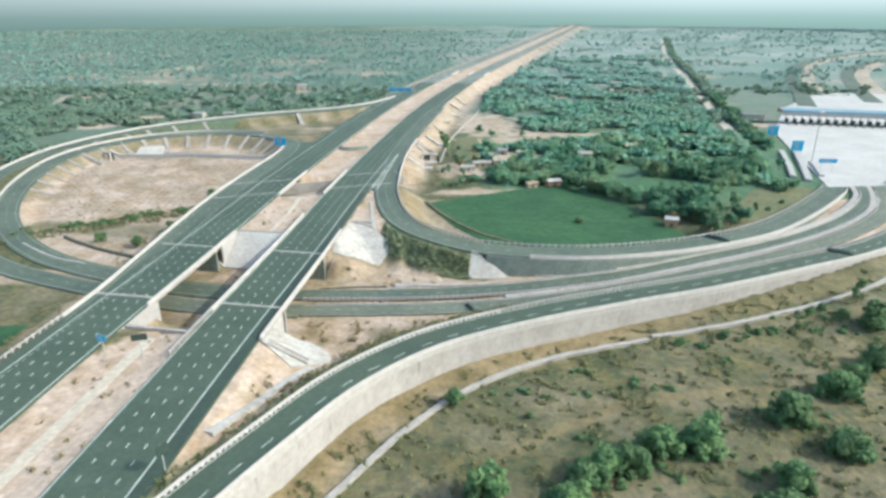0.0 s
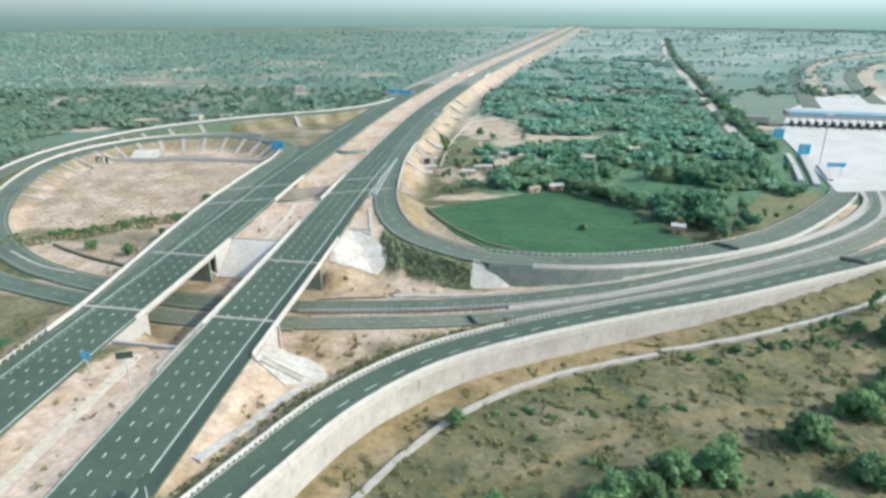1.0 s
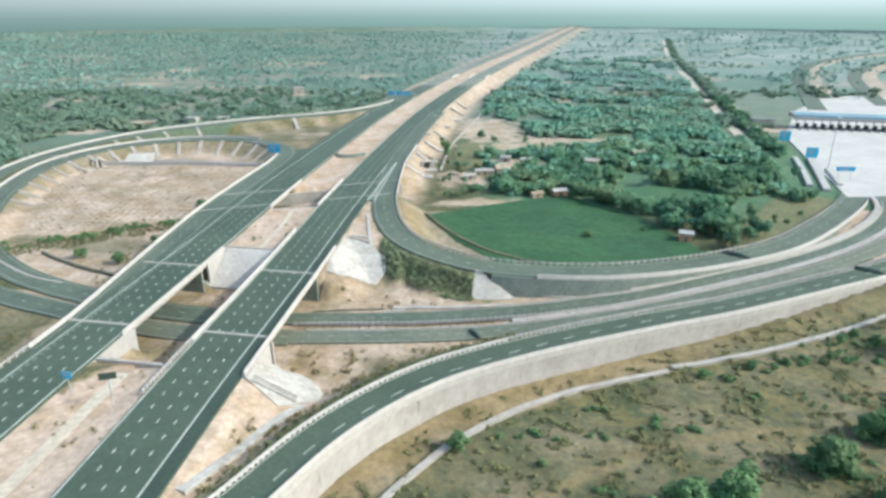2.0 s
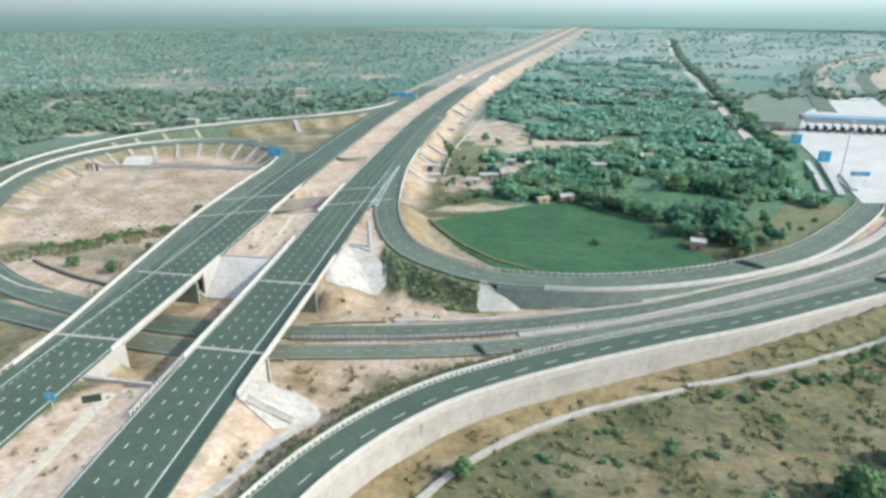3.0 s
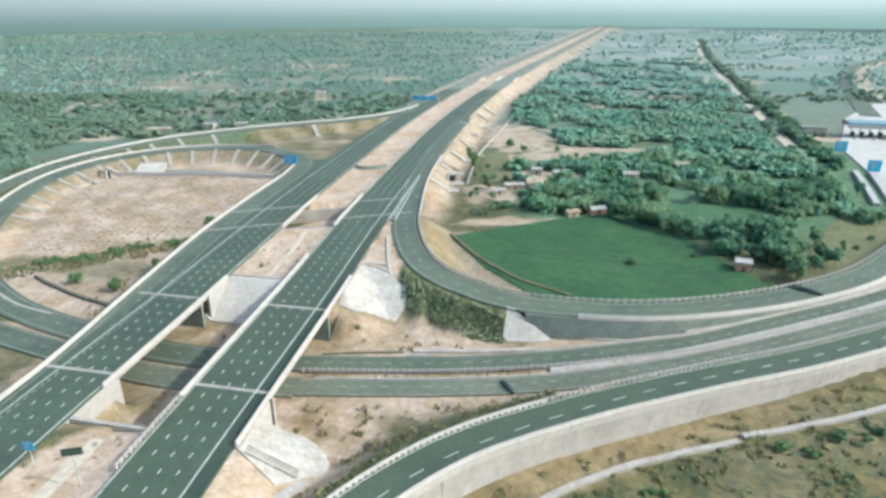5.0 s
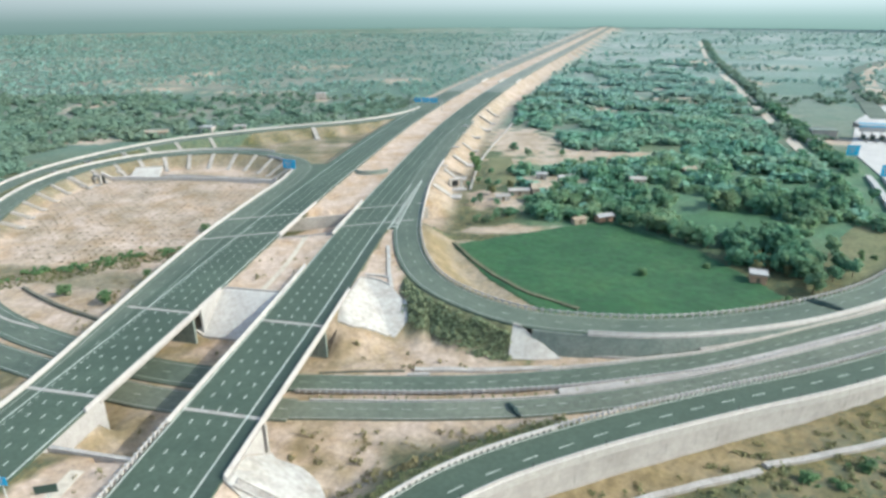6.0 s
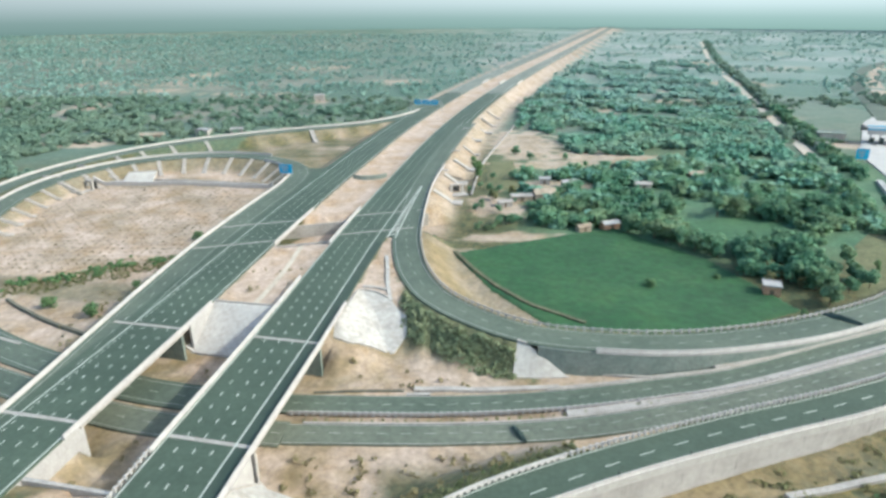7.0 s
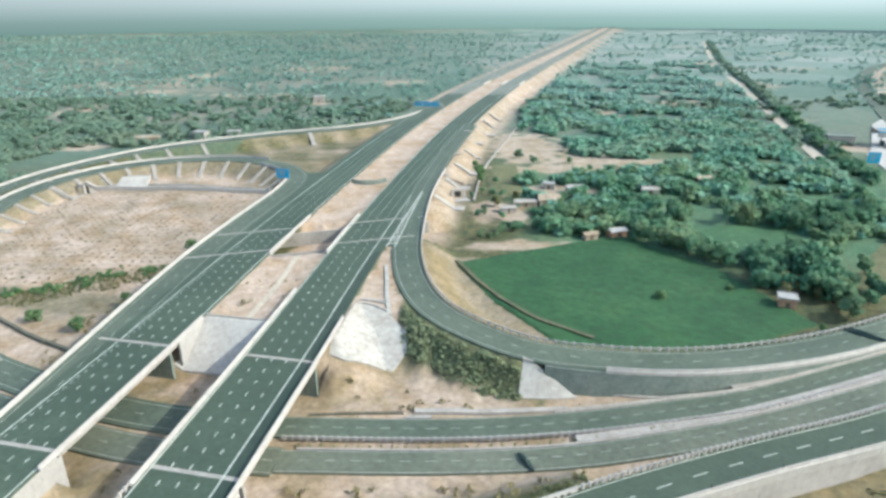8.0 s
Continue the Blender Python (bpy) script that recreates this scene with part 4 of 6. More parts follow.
# ---------------------------------------------------------------- retaining wall of the outer ramp
def panel_wall(name, path, off, a, b, mat, label, piece=3.0, depth=0.5, sink=0.4):
    top = thing(name, pose(0, 0, 0), label, "retaining wall", kind="structure")
    n = int((b - a) / piece)
    for k in range(n):
        at = np.array((a + (b - a) * k / n + 0.004, a + (b - a) * (k + 1) / n - 0.004))
        f, bk = (np.stack([np.interp(at, lengths(path), ln[:, i]) for i in range(3)], 1) for ln in (aside(path, off), aside(path, off - depth)))
        lo = base_height(f[:, 0], f[:, 1]) - sink
        v = [(*f[0, :2], lo[0]), (*f[1, :2], lo[1]), (*f[1, :2], f[1, 2] - 0.3), (*f[0, :2], f[0, 2] - 0.3)]
        w = [(*bk[0, :2], lo[0]), (*bk[1, :2], lo[1]), (*bk[1, :2], f[1, 2] - 0.3), (*bk[0, :2], f[0, 2] - 0.3)]
        sheet("panel", v + w, [(0, 1, 2, 3), (7, 6, 5, 4), (0, 4, 5, 1), (1, 5, 6, 2), (2, 6, 7, 3), (3, 7, 4, 0)], mat, top)
    return top


panel_wall("wall_outer_ramp", OUTER, 4.45, 0, lengths(OUTER)[-1] - 6, M["wall"], "pale precast concrete retaining wall under the curving ramp")
# the loop wall's shade is put into its concrete colour
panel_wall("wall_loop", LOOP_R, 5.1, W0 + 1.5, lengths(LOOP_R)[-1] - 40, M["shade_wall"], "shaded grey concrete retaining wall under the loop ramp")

# ---------------------------------------------------------------- fields
def field(name, outline, mat, label, lift=0.3, category="field", step=1.5):
    """A crop standing a little above the ground, with a wavy top."""
    p = np.array(outline, float)
    x0, y0, x1, y1 = *p.min(0), *p.max(0)
    xs, ys = np.arange(x0, x1 + 1, step), np.arange(y0, y1 + 1, step)
    gx_, gy_ = np.meshgrid(xs, ys)
    inside = np.zeros(gx_.shape, bool)
    for (ax, ay), (bx_, by_) in zip(p, np.roll(p, -1, 0)):
        c = (ay > gy_) != (by_ > gy_)
        t = np.where(c, (gy_ - ay) / np.where(by_ == ay, 1, by_ - ay), 0)
        inside ^= c & (gx_ < ax + t * (bx_ - ax))
    z = ground_height(gx_, gy_) + lift + 0.06 * wave(gx_, gy_, 8, 5)
    z = np.where(inside, z, z - lift - 0.3)
    id_ = np.arange(z.size).reshape(z.shape)
    some = inside[:-1, :-1] | inside[1:, :-1] | inside[:-1, 1:] | inside[1:, 1:]
    q = np.stack([id_[:-1, :-1], id_[:-1, 1:], id_[1:, 1:], id_[1:, :-1]], -1)[some]
    used, inv = np.unique(q, return_inverse=True)
    v = np.stack([gx_, gy_, z], -1).reshape(-1, 3)[used]
    ob = sheet(name, v, inv.reshape(-1, 4), mat, smooth=True)
    return tagged(ob, label, category, kind="stuff")


CROP = 0.8
field("crop_field", [(-1.2, 250.7), (26.2, 261), (60.1, 275.5), (84.4, 244.9), (93.9, 218.6), (98.1, 209.7), (75.4, 199.4), (54.2, 191.8), (36.1, 191), (25.1, 198.1), (11, 221.5)], M["crop"], "dense bright green crop in an open field", step=CROP)
field("crop_field", [(88.7, 282.4), (127, 293.7), (125, 271.3), (106.2, 252.2), (88.5, 258.8)], M["crop_pale"], "pale green crop plot among trees")
field("stubble_field", [(18.5, 382), (31.5, 382), (29.5, 330), (13, 326)], M["stubble"], "olive stubble plot beside the farm yard")
field("stubble_field", [(117.6, 214.2), (126, 240.8), (150.5, 267.8), (167.1, 273.9), (177.7, 266.6), (153, 238.3)], M["stubble"], "olive stubble plot beside the loop ramp")

field("crop_field", [(-136, 151), (-109.5, 149.5), (-108.4, 141), (-112, 128), (-138, 126)], M["crop"], "small bright green plot beside the sandy verge")

# asphalt between the carriageways and the lanes that join them
def wedge(name, y0, y1, off_main, path, off_path, z, label):
    """Paving between an edge of the main line and a ramp, from y0 to y1."""
    ys = np.linspace(y0, y1, 24)
    edge, other = aside(MAIN, off_main), aside(path, off_path)
    o = np.argsort(other[:, 1])
    sel = other[o][(np.abs(other[o][:, 0]) < 100) & (other[o][:, 1] > y0 - 20)]
    a = np.stack([np.interp(ys, edge[:, 1], edge[:, 0]), ys, ys * 0 + z], 1)
    b = np.stack([np.interp(ys, sel[:, 1], sel[:, 0]), ys, ys * 0 + z], 1)
    return tagged(strip(name, [a - (0, 0, 0.4), a, b, b - (0, 0, 0.4)], M["asphalt"], closed=True), label, "road", kind="structure")


wedge("road_gore_right", 249, 372, R_OUT - 0.5, LOOP_R, 0.0, 8.40, "asphalt gore between carriageway and loop ramp")
wedge("road_merge_left", 140, 345, L_OUT + 0.5, LOOP_L[60:], 0.0, 8.40, "asphalt merging lane beside the carriageway")
# painted chevrons on the gore
bar = dash_mesh("chevron_bar", 2.8, 0.7, M["paint"])
for k in range(15):
    y = 250 + 3.6 * k
    xm = float(np.interp(y, aside(MAIN, R_OUT)[:, 1], aside(MAIN, R_OUT)[:, 0])) + 1.4 - 0.06 * k
    ob = share("chevron_bar", bar, pose(xm, y, 8.62, 0, 0, -62), road_r)
    ob.scale = (1, max(0.35, 1.25 - 0.065 * k), 1)
for dx in (-0.9, 1.9):
    yy = np.linspace(247, 312, 20)
    xx = np.interp(yy, aside(MAIN, R_OUT)[:, 1], aside(MAIN, R_OUT)[:, 0]) + 1.4 + dx * (1 - (yy - 247) / 75) - 0.9 * (yy - 247) / 65
    ln = np.stack([xx, yy, yy * 0 + 8.615], 1)
    strip("edge_line", [ln - (0.2, 0, 0), ln + (0.2, 0, 0)], M["paint"], road_r)


def kerb_wall(name, pts, wide, high, mat, label, category="wall", step=2.5, sink=0.4, group=""):
    """A low wall or drain on the ground along points, in lengths."""
    p = spline([(x, y, 0) for x, y in pts], step)
    p[:, 2] = ground_height(p[:, 0], p[:, 1])
    ob = thing(name, pose(0, 0, 0), label, category, group)
    for a, b in zip(p[:-1], p[1:]):
        d = (b - a) / np.linalg.norm((b - a)[:2])
        n = np.array((-d[1], d[0], 0)) * wide / 2
        a2, b2 = a + d * 0.01, b - d * 0.01
        v = [c + sg * n + (0, 0, z) for c in (a2, b2) for sg in (-1, 1) for z in (-sink, high)]
        sheet("segment", v, [(0, 1, 3, 2), (4, 6, 7, 5), (0, 4, 5, 1), (2, 3, 7, 6), (1, 5, 7, 3), (0, 2, 6, 4)], mat, ob)
    return ob


# ---------------------------------------------------------------- stone pitching at the bank ends
def pitched_face(foot, head, label, rows=16, cols=30, thick=0.4, mat="pitching_sunlit"):
    """A sloping face of stone slabs, ruled between a foot line and a head line."""
    def even(p):
        p = np.array(p, float)
        s = np.r_[0, np.cumsum(np.linalg.norm(np.diff(p, axis=0), axis=1))]
        at = np.linspace(0, s[-1], cols + 1)
        return np.stack([np.interp(at, s, p[:, i]) for i in range(3)], 1)
    a, b = even(foot), even(head)
    verts = np.array([a[k] + (b[k] - a[k]) * j / rows + (0, 0, 0.04 * math.sin(1.9 * k + 2.3 * j)) for j in range(rows + 1) for k in range(cols + 1)])
    verts[:, 2] = np.maximum(verts[:, 2], ground_height(verts[:, 0], verts[:, 1]) + 0.3)
    w = cols + 1
    ob = thing("stone_pitching", pose(0, 0, 0), label, "stone pitching", "pitched bank ends")
    faces = [(j * w + k, j * w + k + 1, (j + 1) * w + k + 1, (j + 1) * w + k) for j in range(rows) for k in range(cols)]
    rim_ids = [*range(w), *(j * w + cols for j in range(1, rows + 1)), *(rows * w + k for k in range(cols - 1, -1, -1)), *(j * w for j in range(rows - 1, 0, -1))]
    total = len(verts)
    faces += [(a_, b_, b_ + total, a_ + total) for a_, b_ in zip(rim_ids, rim_ids[1:] + rim_ids[:1])]
    skin = sheet("slab_skin", np.vstack([verts, verts - (0, 0, thick + 0.6)]), faces, M[mat], ob)
    bm = bmesh.new()
    bm.from_mesh(skin.data)
    bmesh.ops.recalc_face_normals(bm, faces=bm.faces)
    if sum(f.normal.z for f in bm.faces) < 0:
        bmesh.ops.reverse_faces(bm, faces=bm.faces)
    bm.to_mesh(skin.data)
    bm.free()
    edge = [tuple(v) for v in verts[-(cols + 1):]]
    rim = spline(edge[:: max(1, cols // 6)], 1.5)
    box_line("coping", rim, 0, 0.5, 0.35, M["concrete"], ob, foot=-0.1)
    return ob


pitched_face([(-30.6, 183.6, 0.3), (-26.5, 182.6, 0.3), (-21, 184.2, 0.4), (-15.6, 184.8, 0.6), (-12.8, 190.5, 1.6), (-13.2, 196.5, 3.4)], [(-30.0, 188.5, 5.0), (-28.4, 199, 8.1), (-26.8, 207, 8.05), (-22.5, 206.2, 7.8), (-18.5, 204.0, 7.0)], "white stone-pitched slope between bridge and loop bank", mat="pitching")
pitched_face([(-33.4, 137.6, -0.6), (-29.0, 136.2, -0.6), (-25.0, 132.2, -0.6), (-22.9, 128.2, -0.6), (-23.8, 125.0, -0.6), (-27.4, 121.4, -0.6), (-30.6, 118.4, -0.5)], [(-35.6, 139.2, 0.6), (-36.4, 134.5, 4.2), (-37.2, 129.5, 8.0), (-37.6, 126.0, 8.0), (-38.0, 122.5, 8.0)], "white stone-pitched cone beside the bridge abutment", mat="pitching")
pitched_face([(-68.2, 185.6, 0.6), (-48.2, 182.6, 0.6)], [(-66.2, 199.9, 8.2), (-47, 196.4, 8.2)], "white stone-pitched slope between the carriageways")
cross_wall("wall_median_end", L_IN + 0.2, R_IN - 0.2, 128.9, 0.197, -62, 8.25, M["concrete"], "pale concrete wall closing the sandy median before the bridge", sign=1)


pitched_face([(13.1, 175.5, -0.4), (18.5, 175.3, -0.4), (22.5, 175.4, -0.4), (26.6, 176, -0.4)], [(14.5, 180.6, 7.1), (15.2, 180.4, 7.1), (16.3, 179.9, 6.9), (16.7, 179.7, 6.8)], "white stone-pitched cone at the end of the loop wall")
pitched_face([(-161.4, 340.8, 3.0), (-146.7, 341.1, 3.0)], [(-160.2, 346.6, 6.3), (-147.4, 348.6, 6.5)], "white stone-pitched slope above the toe wall")


for nx_, ny_, nz_ in ((-27.7, 189.6, 2.0), (-26.4, 189.2, 2.0), (-25.0, 185.6, 0.5)):
    mouth = thing("drain_mouth", pose(nx_, ny_, nz_), "small concrete drain mouth with a black panel as the shaded opening in the pitching", "drain mouth", "drain mouths in the pitching")
    part("surround", box(box(box(bmesh.new(), 0.2, 1.2, 1.3, -0.5, 0, 0), 0.2, 1.2, 1.3, 0.5, 0, 0), 1.2, 1.2, 0.2, 0, 0, 1.3), M["concrete"], mouth)
    # black panel painted in place of the mouth's inner shade
    part("opening", box(bmesh.new(), 0.8, 0.2, 1.3, 0, 0.3, 0), M["black"], mouth, "black panel as the shaded opening")
kerb_wall("slope_drain", [(-18.0, 203.0), (-19.6, 212), (-20.6, 222), (-22.0, 233)], 1.1, 0.35, M["pitching"], "white concrete drain climbing between bridge and loop bank", "drain")
kerb_wall("slope_drain", [(-26.4, 209.5), (-22.8, 209.0), (-19.4, 207.6)], 1.0, 0.35, M["pitching"], "white concrete drain across the top of the pitching", "drain")


# stairs down the near slope, between two kerbs
stairs = thing("stairs", pose(0, 0, 0), "white concrete stairs with kerbs down the bank beside the cone", "stairs")
top_p, foot_p = Vector((-36.4, 123, 8.1)), Vector((-27.6, 122.5, -0.4))
run_d = Vector((foot_p.x - top_p.x, foot_p.y - top_p.y, 0))
side_d = Vector((-run_d.y, run_d.x, 0)).normalized()
step_n = 24
for k in range(step_n):
    p = top_p.lerp(foot_p, (k + 0.5) / step_n)
    g = max(p.z, float(ground_height(np.array([p.x]), np.array([p.y]))[0]) + 0.45)
    st = bmesh.new()
    box(st, run_d.length / step_n, 1.5, 0.7, p.x, p.y, g - 0.6, Matrix.Rotation(math.atan2(run_d.y, run_d.x), 4, "Z"))
    part("step", st, M["concrete"], stairs)
for sg in (-1, 1):
    pts = [top_p.lerp(foot_p, k / 12) + side_d * sg * 0.9 for k in range(13)]
    ln = np.array([(q.x, q.y, max(q.z, float(ground_height(np.array([q.x]), np.array([q.y]))[0]) + 0.45)) for q in pts])
    box_line("kerb", ln, 0, 0.3, 0.6, M["pitching"], stairs, foot=-0.3)


def return_wall(off, a, b, label):
    """A retaining wall along a carriageway's inner edge where the median falls away."""
    seg = cut(MAIN, main_at(a), main_at(b))
    ob = thing("wall_return", pose(0, 0, 0), label, "wall", kind="structure")
    for p, q in zip(range(0, len(seg) - 1), range(1, len(seg))):
        s2 = seg[[p, q]]
        d = s2[1] - s2[0]
        n = np.array((d[1], -d[0], 0)) / np.hypot(d[0], d[1])
        v = [s2[k] + n * (off + o) + (0, 0, z - 8.5) for k in (0, 1) for o in (-0.25, 0.25) for z in (-0.6, 8.1)]
        sheet("panel", v, [(0, 1, 3, 2), (4, 6, 7, 5), (0, 4, 5, 1), (2, 3, 7, 6), (1, 5, 7, 3), (0, 2, 6, 4)], M["white"], ob)
    return ob


for off, a, b in ((L_IN - 0.2, 185, 201.5), (L_IN - 0.2, 127, 145.4), (R_IN + 0.2, 180.5, 199), (R_IN + 0.2, 123.5, 141.9), (R_OUT + 0.35, 126, 140.6)):
    return_wall(off, a, b, "white concrete return wall under the carriageway edge")


# ---------------------------------------------------------------- drains, chutes and low walls
def chute(path, s, side, top_off, run, label, wide=1.5, kerb=0.5):
    """A concrete drain chute down an earth bank: floor with two kerbs and a splash apron."""
    line, n = path, normals(path)
    sl = lengths(line)
    p = np.array([np.interp(s, sl, line[:, i]) for i in range(3)])
    d = np.array([np.interp(s, sl, n[:, i]) for i in range(3)]) * side
    t = np.array((-d[1], d[0], 0))
    a = p + d * top_off
    b = p + d * (top_off + run)
    za = float(ground_height(np.array([a[0]]), np.array([a[1]]))[0]) + 0.25
    zb = float(ground_height(np.array([b[0]]), np.array([b[1]]))[0]) + 0.25
    a, b = np.r_[a[:2], max(za, p[2] - 0.5)], np.r_[b[:2], zb]
    ob = thing("drain_chute", pose(0, 0, 0), label, "drain chute", "drain chutes on the banks")
    for nm, o, w, h in (("chute_floor", 0, wide, 0.15), ("chute_kerb", wide / 2, 0.35, kerb), ("chute_kerb", -wide / 2, 0.35, kerb)):
        v = []
        for q in (a, b):
            for sg in (-1, 1):
                for z in (-0.4, h):
                    c = q + t * (o + sg * w / 2)
                    v.append((c[0], c[1], c[2] + z))
        sheet(nm, v, [(0, 1, 3, 2), (4, 6, 7, 5), (0, 4, 5, 1), (2, 3, 7, 6), (1, 5, 7, 3), (0, 2, 6, 4)], M["concrete"], ob)
    ap = bmesh.new()
    box(ap, wide * 2.2, wide * 1.6, 0.5, b[0], b[1], b[2] - 0.3, Matrix.Rotation(math.atan2(d[1], d[0]), 4, "Z"))
    part("apron", ap, M["concrete"], ob)
    return ob


for s in np.arange(245, 396, 13.6):
    chute(LOOP_L, s, 1, 5.2, 9.5, "white concrete drain chute down the loop bank", 1.4)
for s in np.arange(183, 245, 12.2):
    chute(LOOP_L, s, 1, 5.2, 6.5, "white concrete drain chute down the loop bank", 1.5)
for s in (281, 302, 324, 339, 357, 378):
    chute(RAMP_L, s, 1, 4.8, 9.5, "white concrete drain chute down the outer ramp's bank", 1.6)
chute(RAMP_L, 444, 1, 4.8, 11, "white concrete drain chute down the outer ramp's bank", 2.2)
for y in np.arange(312, 560, 31.0):
    s = main_at(y + rng.uniform(-2.5, 2.5))
    chute(MAIN, s, 1, R_OUT + (6.5 if y < 430 else 3.2), rng.uniform(5.5, 8.5), "pale concrete drain chute down the main bank", rng.uniform(2.0, 4.2), 0.22)


kerb_wall("toe_drain", [(-20.8, 76.7), (-6.1, 98.8), (3.3, 109.8), (9.9, 115.5), (19.6, 122.3), (34.7, 129.5), (57.6, 136.4)], 1.3, 0.7, M["concrete"], "pale concrete drain along the foot of the ramp", "drain")
kerb_wall("toe_drain", [(59, 138), (84.1, 144.3), (101.4, 150.5), (125.6, 160.9), (141.1, 168.6), (167.3, 184.6)], 1.3, 0.7, M["concrete"], "pale concrete drain along the foot of the ramp", "drain")
kerb_wall("low_wall", [(-172.2, 336.2), (-152.2, 336.1), (-130, 335.1), (-107.6, 332.9), (-85, 330.1)], 1.2, 1.9, M["white"], "pale concrete toe wall inside the loop", "wall")
kerb_wall("low_wall", [(-168.6, 343.1), (-144.9, 343.9), (-117.1, 341.8), (-90.8, 337.1)], 0.8, 0.7, M["concrete"], "pale concrete kerb above the toe wall", "wall")
kerb_wall("kerb", [(-32.5, 169.2), (-12, 169.7)], 0.6, 0.35, M["dark_concrete"], "dark concrete drain edge beside the low road", "drain")
kerb_wall("kerb", [(-9.7, 170.3), (10.1, 170.5), (23.5, 171.5)], 1.5, 0.75, M["concrete"], "white concrete drain cover beside the low road", "drain")
kerb_wall("kerb", [(-11.3, 167.7), (-5.9, 168)], 1.0, 0.7, M["concrete"], "short white concrete block beside the low road", "drain")
kerb_wall("kerb", [(23.5, 171.3), (44.4, 173.7), (61.5, 176.5), (91.8, 187.6), (120.3, 199.5)], 0.9, 0.5, M["concrete"], "pale concrete kerb between low road and loop wall", "kerb")
kerb_wall("kerb", [(26.4, 178.3), (44.4, 175.4), (63.5, 176.5)], 0.8, 0.5, M["concrete"], "pale concrete toe kerb under the loop wall", "kerb")
kerb_wall("field_bund", [(-0.3, 251.8), (7.8, 233.3), (21.7, 211.5), (35.1, 201.2)], 1.4, 0.7, M["slope_grass"], "grassy earth bund along the edge of the field", "bund")
kerb_wall("toe_wall", [(7, 318), (12.3, 363), (21.2, 407), (36.3, 468), (55.1, 552), (87, 673)], 0.8, 0.9, M["concrete"], "pale concrete toe wall along the main bank", "wall", 4)
kerb_wall("kerb", [(-144, 207.1), (-126.2, 194.8), (-113.1, 189.3)], 0.8, 0.5, M["concrete"], "pale kerb inside the loop road", "kerb")
kerb_wall("low_wall", [(-132.9, 214), (-123.5, 207.7), (-110.3, 199.6), (-98, 193.3)], 0.9, 0.9, M["dark_concrete"], "dark concrete drain wall inside the loop", "wall")

# kerbed strip between the two low roads
guard_rail(CROSS_A, 4.2, "white-posted steel guard rail on the strip between the low roads", 4, lengths(CROSS_A)[-1] - 40, gap=1.6)
for path, off in ((CROSS_A, 3.65), (CROSS_B, -3.55)):
    e = lengths(path)[-1]
    edging = thing("kerb", pose(0, 0, 0), "pale kerb edging the strip between the low roads", "kerb", "median kerbs")
    for k in range(3, int(e - 26), 6):
        box_line("kerb_stone", cut(path, k + 0.02, k + 5.98), off, 0.5, 0.45, M["concrete"], edging, foot=-0.25)
parapet(CROSS_A, -3.65, 60, lengths(CROSS_A)[-1] - 12, "pale kerb on the outer edge of the low road", high=0.4, mat="concrete", foot=-0.3, group="median kerbs")


for path, off, wide, x0, label in ((CROSS_A, -5.0, 2.3, 62, "pale paved strip between loop ramp and low road"), (CROSS_B, -4.9, 2.0, 24, "pale paved strip between the two low roads")):
    k0 = float(np.interp(x0, path[:, 0], lengths(path)))
    ob = box_line("paved_strip", cut(path, k0, lengths(path)[-1] - 6), off, wide, 0.55, M["concrete"], foot=-0.3)
    tagged(ob, label, "pavement", kind="structure")

# marker posts on the ramp's outer barrier
for s in np.arange(30, lengths(OUTER)[-1] - 30, 15.5):
    e, ls = aside(OUTER, 4.25), lengths(OUTER)
    p = [float(np.interp(s, ls, e[:, i])) for i in range(3)]
    post = thing("marker_post", pose(p[0], p[1], p[2] + 1.0), "short dark marker post on the white barrier", "marker post", "marker posts on the barrier")
    part("stem", rod(bmesh.new(), (0, 0, 0), (0, 0, 0.55), 0.09, sides=6), M["dark_steel"], post)
    part("cap", box(bmesh.new(), 0.26, 0.26, 0.3, 0, 0, 0.55, bevel=0.03), M["black"], post)

# main median: pale central drain
kerb_wall("median_drain", [(float(np.interp(y, MAIN[:, 1], MAIN[:, 0])) - 0.6, y) for y in (30, 60, 90, 112, 126)], 2.7, 0.08, M["pale_lining"], "pale concrete drain in the sandy median", "drain", 6)
kerb_wall("median_drain", [(float(np.interp(y, MAIN[:, 1], MAIN[:, 0])) + (1.4 if y < 225 else -0.8), y) for y in (199, 218, 242)], 1.6, 0.08, M["pale_lining"], "pale concrete drain in the sandy median", "drain", 6)
# shadowed front of this wall painted with the darker concrete
kerb_wall("median_wall", [(-47, 328.6), (-43, 327.5), (-37.2, 328.1), (-32.1, 331.3)], 0.7, 1.9, M["shade_wall"], "curved grey wall across the median", "wall", 2)


def culvert(x, y, z, turn, label):
    """A box culvert's mouth: two side walls and a lintel, a black panel behind painted as shade, an apron before it."""
    ob = thing("box_culvert", pose(x, y, z, 0, 0, turn), label, "culvert", "culvert mouths")
    part("head_wall", box(box(box(bmesh.new(), 1.2, 1.0, 3.4, -2.6, 0, 0), 1.2, 1.0, 3.4, 2.6, 0, 0), 6.4, 1.0, 0.8, 0, 0, 3.4), M["concrete"], ob)
    part("barrel", box(bmesh.new(), 4.0, 0.3, 3.4, 0, 2.2, 0), M["black"], ob, "black panel as the culvert's shaded inside")
    part("apron", box(bmesh.new(), 7.5, 5.0, 0.4, 0, -2.8, -0.3), M["concrete"], ob)
    return ob


culvert(-170.9, 329.8, 2.6, -35, "white concrete box culvert with a black panel as the shaded opening inside the loop")
culvert(0.4, 320.4, 3.2, 20, "white concrete box culvert with a black panel as the shaded opening in the main bank")
